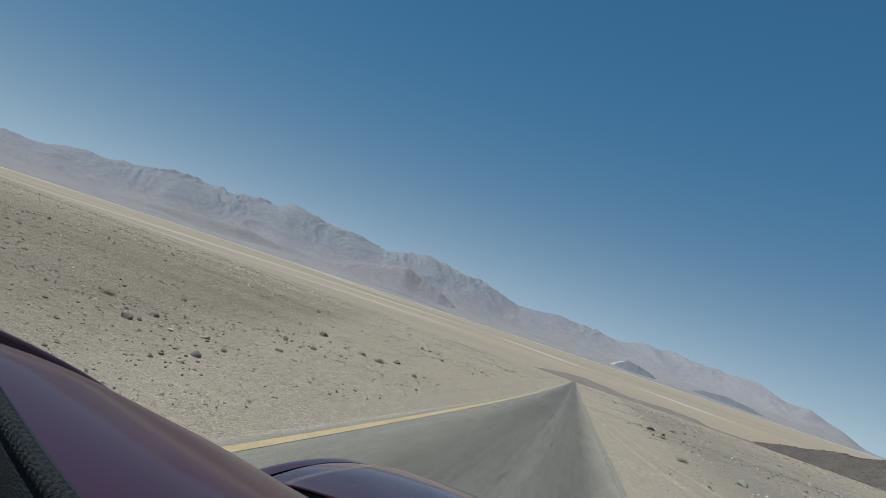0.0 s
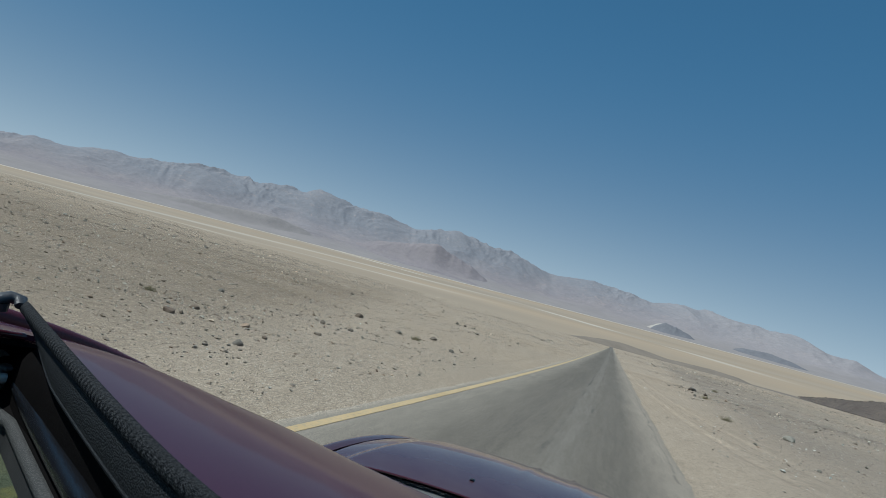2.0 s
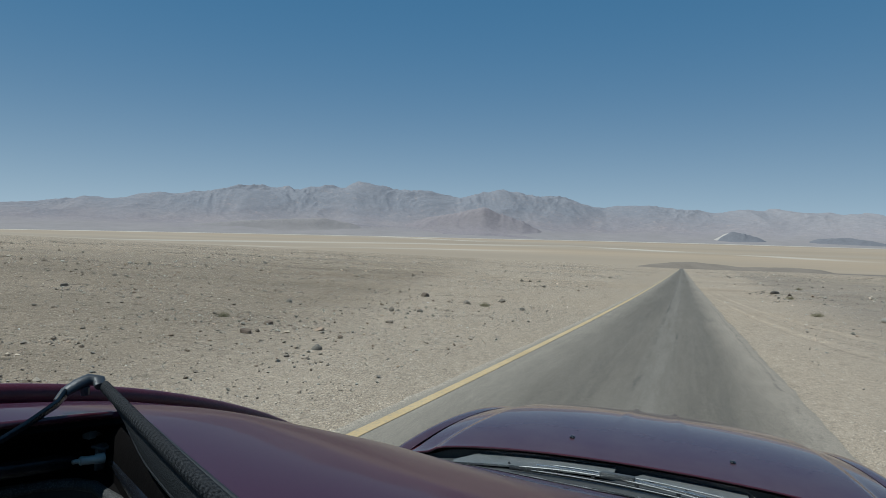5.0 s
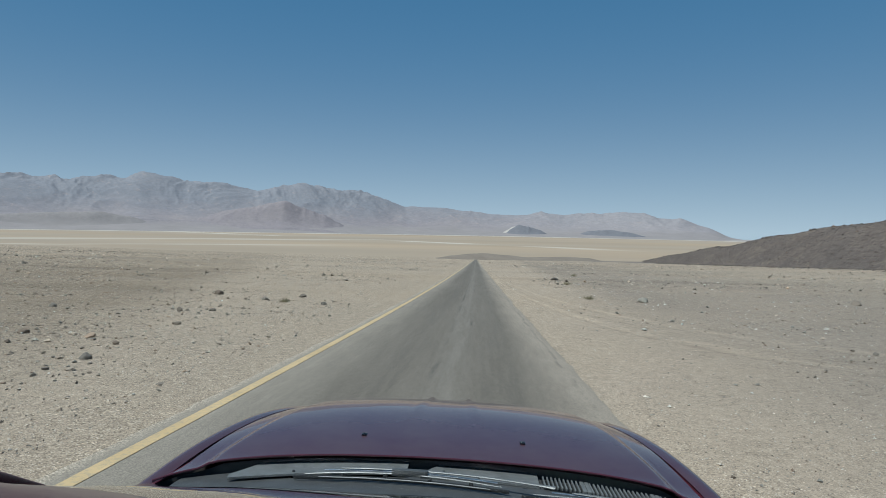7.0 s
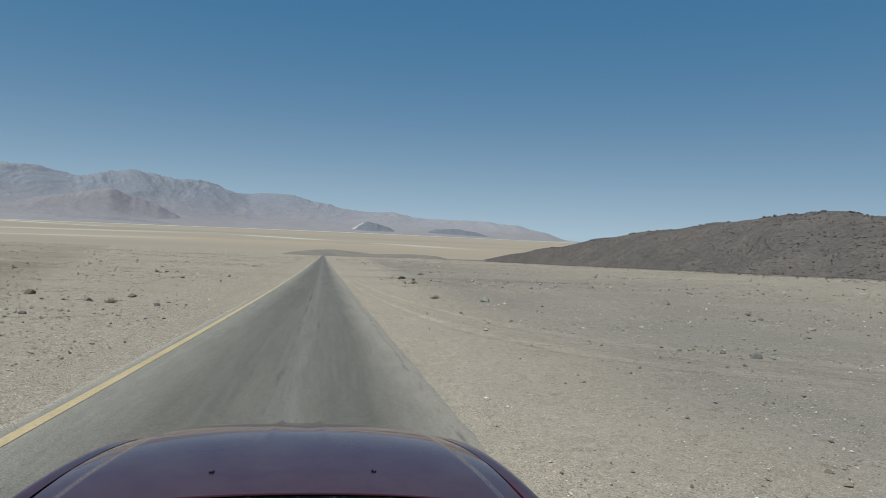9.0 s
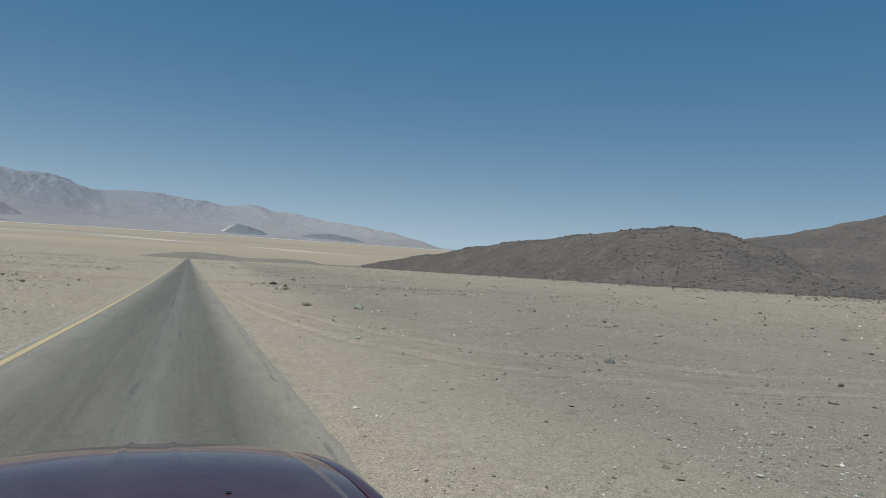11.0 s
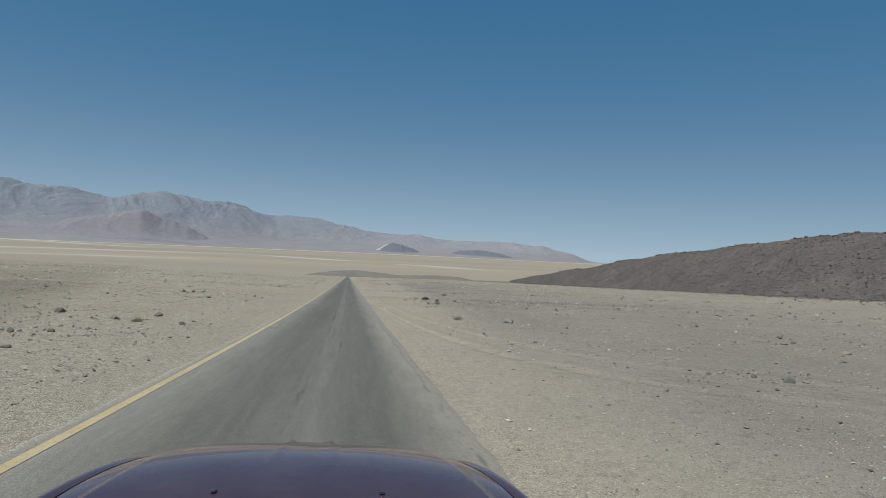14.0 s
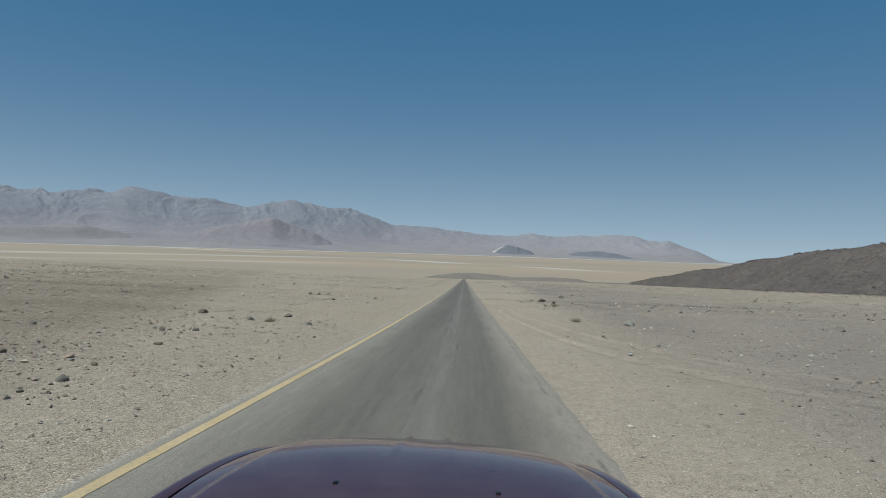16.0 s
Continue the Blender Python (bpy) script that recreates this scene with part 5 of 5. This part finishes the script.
def build_cowl():
    """The plastic cowl below the windscreen, with vents, screws and wipers."""
    def floor_z(x, y):
        return 0.976 + 0.05 * (1.90 - y) - 0.03 * (x / 0.7) ** 2

    def back(x):
        return 1.815 - 0.11 * (x / 0.7) ** 2

    def pan(x, k):
        y = back(x) - 0.17 + 0.30 * k
        return (x, y, floor_z(x, y))
    cowl = part("cowl", sheet(pan, steps(-0.72, 0.72, 49), steps(0, 1, 9), 0.005), COWL, car, "grey weathered plastic windscreen cowl")

    # raised panels, left and middle
    for x0, x1, drop in ((-0.57, -0.085, 0.0), (-0.045, 0.29, -0.006)):
        def panel(x, k):
            y = back(x) + 0.035 + 0.125 * k * smooth_step(0.0, 0.10, x - x0 + 0.02)
            return (x, y, floor_z(x, y) + 0.013 + drop + 0.006 * k)
        part("panel", sheet(panel, steps(x0, x1, 24), steps(0, 1, 4), 0.006), PANEL, cowl, "scuffed light grey cowl panel")
    # vent grille: bars standing across a dark slot
    def slot(x, k):
        y = back(x) + 0.037 + 0.075 * k
        return (x, y, floor_z(x, y) + 0.004)
    part("vent_slot", sheet(slot, steps(0.30, 0.66, 16), [0, 1], 0.002), RUBBER, cowl)
    x = 0.302
    n = 0
    while x < 0.66:
        wide = n in (9, 10, 25, 26)
        y = back(x) + 0.035
        bm = bmesh.new()
        z = floor_z(x, y)
        block(bm, x, x + (0.011 if wide else 0.0045), y - 0.002, y + 0.076, z + 0.005, z + 0.013, 0.0015)
        part("vent_bar", bm, PANEL, cowl)
        x += 0.0115 if not wide else 0.0125
        n += 1
    for x, dy in ((-0.40, 0.05), (-0.33, 0.02), (0.02, 0.06), (0.12, 0.02), (0.24, 0.02), (-0.22, 0.07)):
        y = back(x) + dy
        bm = bmesh.new()
        bmesh.ops.create_cone(bm, segments=10, radius1=0.004, radius2=0.003, depth=0.004, cap_ends=True, matrix=Matrix.Translation((x, y, floor_z(x, y) + 0.017)))
        part("screw", bm, COWL, cowl)

    # windscreen
    def pane(x, k):
        top = Vector((x * 0.86, roof_front(x * 0.86) + 0.045, roof_z(x * 0.86, roof_front(x * 0.86)) - 0.035))
        low = Vector((x, back(x) - 0.135, 0.978 - 0.03 * (x / 0.7) ** 2))
        p = top.lerp(low, k)
        p.z += 0.03 * math.sin(math.pi * k)
        return p
    screen = part("windscreen", sheet(pane, steps(-0.69, 0.69, 30), steps(0, 1, 18), 0.005), GLASS, car, "clear raked windscreen glass")
    screen.visible_shadow = False
    part("windscreen_seal", tube([pane(x, 0.985) + Vector((0, 0.004, 0.008)) for x in steps(-0.69, 0.69, 30)], 0.009, 6, 0.6), RUBBER, car)

    # two wipers, at rest along the bottom of the glass
    for x0, x1, px in ((-0.36, 0.20, 0.0), (0.26, 0.70, 0.62)):
        w = new("wiper")
        w.parent = car
        tagged(w, "grey metal windscreen wiper lying at rest")
        def lie(x, up, dy=0.0):
            y = back(x) - 0.072 + dy + (0.035 - 0.12 * (x - 0.2) if px == 0 else 0.012)
            return Vector((x, y, floor_z(x, y) + 0.006 + 0.62 * up))
        part("blade", tube([lie(x, 0.006, -0.02) for x in steps(x0 - 0.03, x1, 16)], 0.0035, 6, 1.6), RUBBER, w)
        bridge = [lie(x, 0.020 + 0.012 * math.sin(math.pi * (x - x0) / (x1 - x0)), -0.018) for x in steps(x0, x1 - 0.02, 16)]
        part("frame", tube(bridge, [0.002] + [0.0032] * 14 + [0.002], 6, 0.6), WIPER, w, "dull steel wiper frame")
        part("arm", tube([lie(x, 0.034 + 0.01 * math.sin(3 * (x - x0)), 0.004) for x in steps(x0 + 0.10, x1 + 0.12 if px == 0 else x1, 12)], [0.003] + [0.0050] * 10 + [0.008], 8, 0.6), WIPER, w, "grey wiper arm")
        part("spoiler", tube([lie(x, 0.012, -0.030) for x in steps(x0 + 0.04, x1 - 0.05, 14)], [0.0015] + [0.0022] * 12 + [0.0015], 6, 0.7), WIPER, w)
        for dy, up in ((-0.006, 0.029), (0.010, 0.024)):
            part("strip", tube([lie(x, up + 0.006 * math.sin(math.pi * (x - x0) / (x1 - x0)), dy) for x in steps(x0 + 0.05, x1 - 0.03, 14)], 0.0013, 6), METAL, w, "thin bright steel strip")
        mid = x0 + 0.52 * (x1 - x0)
        bm = bmesh.new()
        c = lie(mid, 0.040, -0.012)
        block(bm, c.x - 0.05, c.x + 0.05, c.y - 0.011, c.y + 0.011, c.z - 0.010, c.z + 0.008, 0.006)
        part("yoke", bm, COWL, w)
        for q in (0.2, 0.4, 0.62, 0.82):
            p = lie(x0 + q * (x1 - x0), 0.014, -0.019)
            bm = bmesh.new()
            block(bm, p.x - 0.006, p.x + 0.006, p.y - 0.005, p.y + 0.005, p.z - 0.005, p.z + 0.008, 0.0015)
            part("claw", bm, RUBBER, w)


build_cowl()


def build_sides():
    """Doors, sills, cabin shell, tail and wheels, plain where nothing shows."""
    def flank_x(y, k):
        """Half width of the body from the belt line down, drawn in towards the tail."""
        return 0.80 + 0.055 * math.sin(min(1, k * 2.2) * 1.5) - 0.16 * max(0.0, (-1.5 - y) / 0.9) ** 2

    for sx in (-1, 1):
        for name, y0, y1, words in (("front_door", 0.46, 1.585, "maroon front door"), ("rear_door", -0.52, 0.452, "maroon rear door"), ("rear_quarter", -2.38, -0.528, "maroon rear quarter panel")):
            def skin(y, k):
                low = arch_z(y, -1.05)
                z = 0.935 - (0.935 - low) * k
                return (sx * flank_x(y, (0.935 - z) / 0.64), y, z)
            part(name, sheet(skin, steps(y0, y1, 40), steps(0, 1, 12), 0.012), PAINT, car, words)
        def glass(y, k):
            low = Vector((sx * 0.80, y, 0.935))
            high = Vector((sx * 0.655, min(y, 0.75) if y < 0.75 else 0.75 + (y - 0.75) * 0.2, roof_z(0.6, min(y, 0.75)) - 0.06))
            return low.lerp(high, k)
        pane = part("side_window", sheet(glass, steps(-1.3, 1.45, 16), steps(0, 1, 5), 0.004), SIDE_GLASS, car, "green-tinted side window")
        pane.visible_shadow = False
        part("middle_pillar", tube([(sx * 0.645, -0.25, 1.42), (sx * 0.73, -0.24, 1.2), (sx * 0.79, -0.22, 0.94)], 0.035, 8, 0.6), TRIM_DARK, car)
        seal = part("window_seal", tube([(sx * 0.785, y, 0.94) for y in steps(-1.3, 1.5, 12)], 0.014, 6), RUBBER, car)

    def floor_pan(x, y):
        return (x, y, 0.30)
    part("cabin_floor", sheet(floor_pan, steps(-0.82, 0.82, 4), steps(-1.9, 1.7, 6), 0.03), CLOTH, car)
    def bulkhead(x, k):
        return (x, 1.62 - 0.4 * k * (1 - k), 0.93 - 0.62 * k)
    part("dashboard", sheet(bulkhead, steps(-0.78, 0.78, 6), steps(0, 1, 6), 0.05), PLASTIC, car)
    def dash_top(x, k):
        return (x, 1.15 + 0.52 * k, 0.90 - 0.02 * (1 - k))
    part("dashboard_top", sheet(dash_top, steps(-0.76, 0.76, 6), steps(0, 1, 4), 0.04), PLASTIC, car)
    for sx in (-1, 1):
        bm = bmesh.new()
        block(bm, sx * 0.36 - 0.24, sx * 0.36 + 0.24, -0.45, 0.10, 0.34, 0.58, 0.05)
        block(bm, sx * 0.36 - 0.23, sx * 0.36 + 0.23, -0.62, -0.42, 0.5, 1.12, 0.05)
        part("seat", bm, CLOTH, car, "dark grey cloth seat")
    # rear window, boot lid, tail panel and bumper
    def rear_glass(u, k):
        return (u * (0.60 + 0.13 * k), -1.36 - 0.56 * k - 0.03 * u * u * k, 1.437 - 0.44 * k + 0.03 * math.sin(math.pi * k) - 0.02 * u * u)
    part("rear_window", sheet(rear_glass, steps(-1, 1, 16), steps(0, 1, 10), 0.005), SIDE_GLASS, car, "green-tinted rear window")
    for sx in (-1, 1):
        def rear_pillar(k, v):
            x, y, z = rear_glass(sx, k)
            lx, ly = sx * flank_x(y + 0.08, 0.0), y + 0.10
            return (x + (lx - x) * v, y + (ly - y) * v, z + (0.94 - z) * v + 0.02 * math.sin(math.pi * v))
        part("rear_pillar", sheet(rear_pillar, steps(0, 1, 12), steps(0, 1, 8), 0.012), PAINT, car, "maroon rear roof pillar")

    def boot(u, k):
        y = -1.92 - 0.46 * k
        return (u * flank_x(y, 0.0), y, 0.992 - 0.035 * k - 0.05 * abs(u) ** 3 - 0.03 * max(0.0, k - 0.85) / 0.15)
    part("boot_lid", sheet(boot, steps(-1, 1, 20), steps(0, 1, 14), 0.008), PAINT, car, "maroon boot lid")

    def back(u, k):
        return (u * (0.665 + 0.05 * math.sin(k * 2.6)), -2.385 - 0.05 * math.sin(k * math.pi) - 0.04 * (1 - u * u), 0.93 - 0.33 * k)
    part("tail_panel", sheet(back, steps(-1, 1, 20), steps(0, 1, 8), 0.012), PAINT, car, "maroon tail panel")

    def rear_bar(u, k):
        return (u * (0.72 + 0.05 * math.sin(k * 3.1)), -2.40 - 0.10 * math.sin(k * math.pi) + 0.16 * abs(u) ** 4, 0.60 - 0.32 * k)
    part("rear_bumper", sheet(rear_bar, steps(-1, 1, 24), steps(0, 1, 8), 0.02), PAINT, car, "maroon rear bumper")

    def wheel(x, y):
        w = new("wheel")
        w.parent = car
        bm = bmesh.new()
        bmesh.ops.create_cone(bm, segments=28, radius1=0.31, radius2=0.31, depth=0.2, cap_ends=True, matrix=pose(x, y, 0.315, 0, 90, 0))
        bmesh.ops.bevel(bm, geom=[e for e in bm.edges if e.calc_face_angle(0) > 1], offset=0.03, segments=3, affect="EDGES")
        part("tyre", bm, RUBBER, w)
        bm = bmesh.new()
        bmesh.ops.create_cone(bm, segments=24, radius1=0.20, radius2=0.17, depth=0.21, cap_ends=True, matrix=pose(x, y, 0.315, 0, 90, 0))
        part("rim", bm, METAL, w)
    for x in (-0.735, 0.735):
        for y in (2.42, -1.05):
            wheel(x, y)


build_sides()
car.matrix_world = pose(-0.025, -0.062, 0.003, -2.74, 1.1, 0)
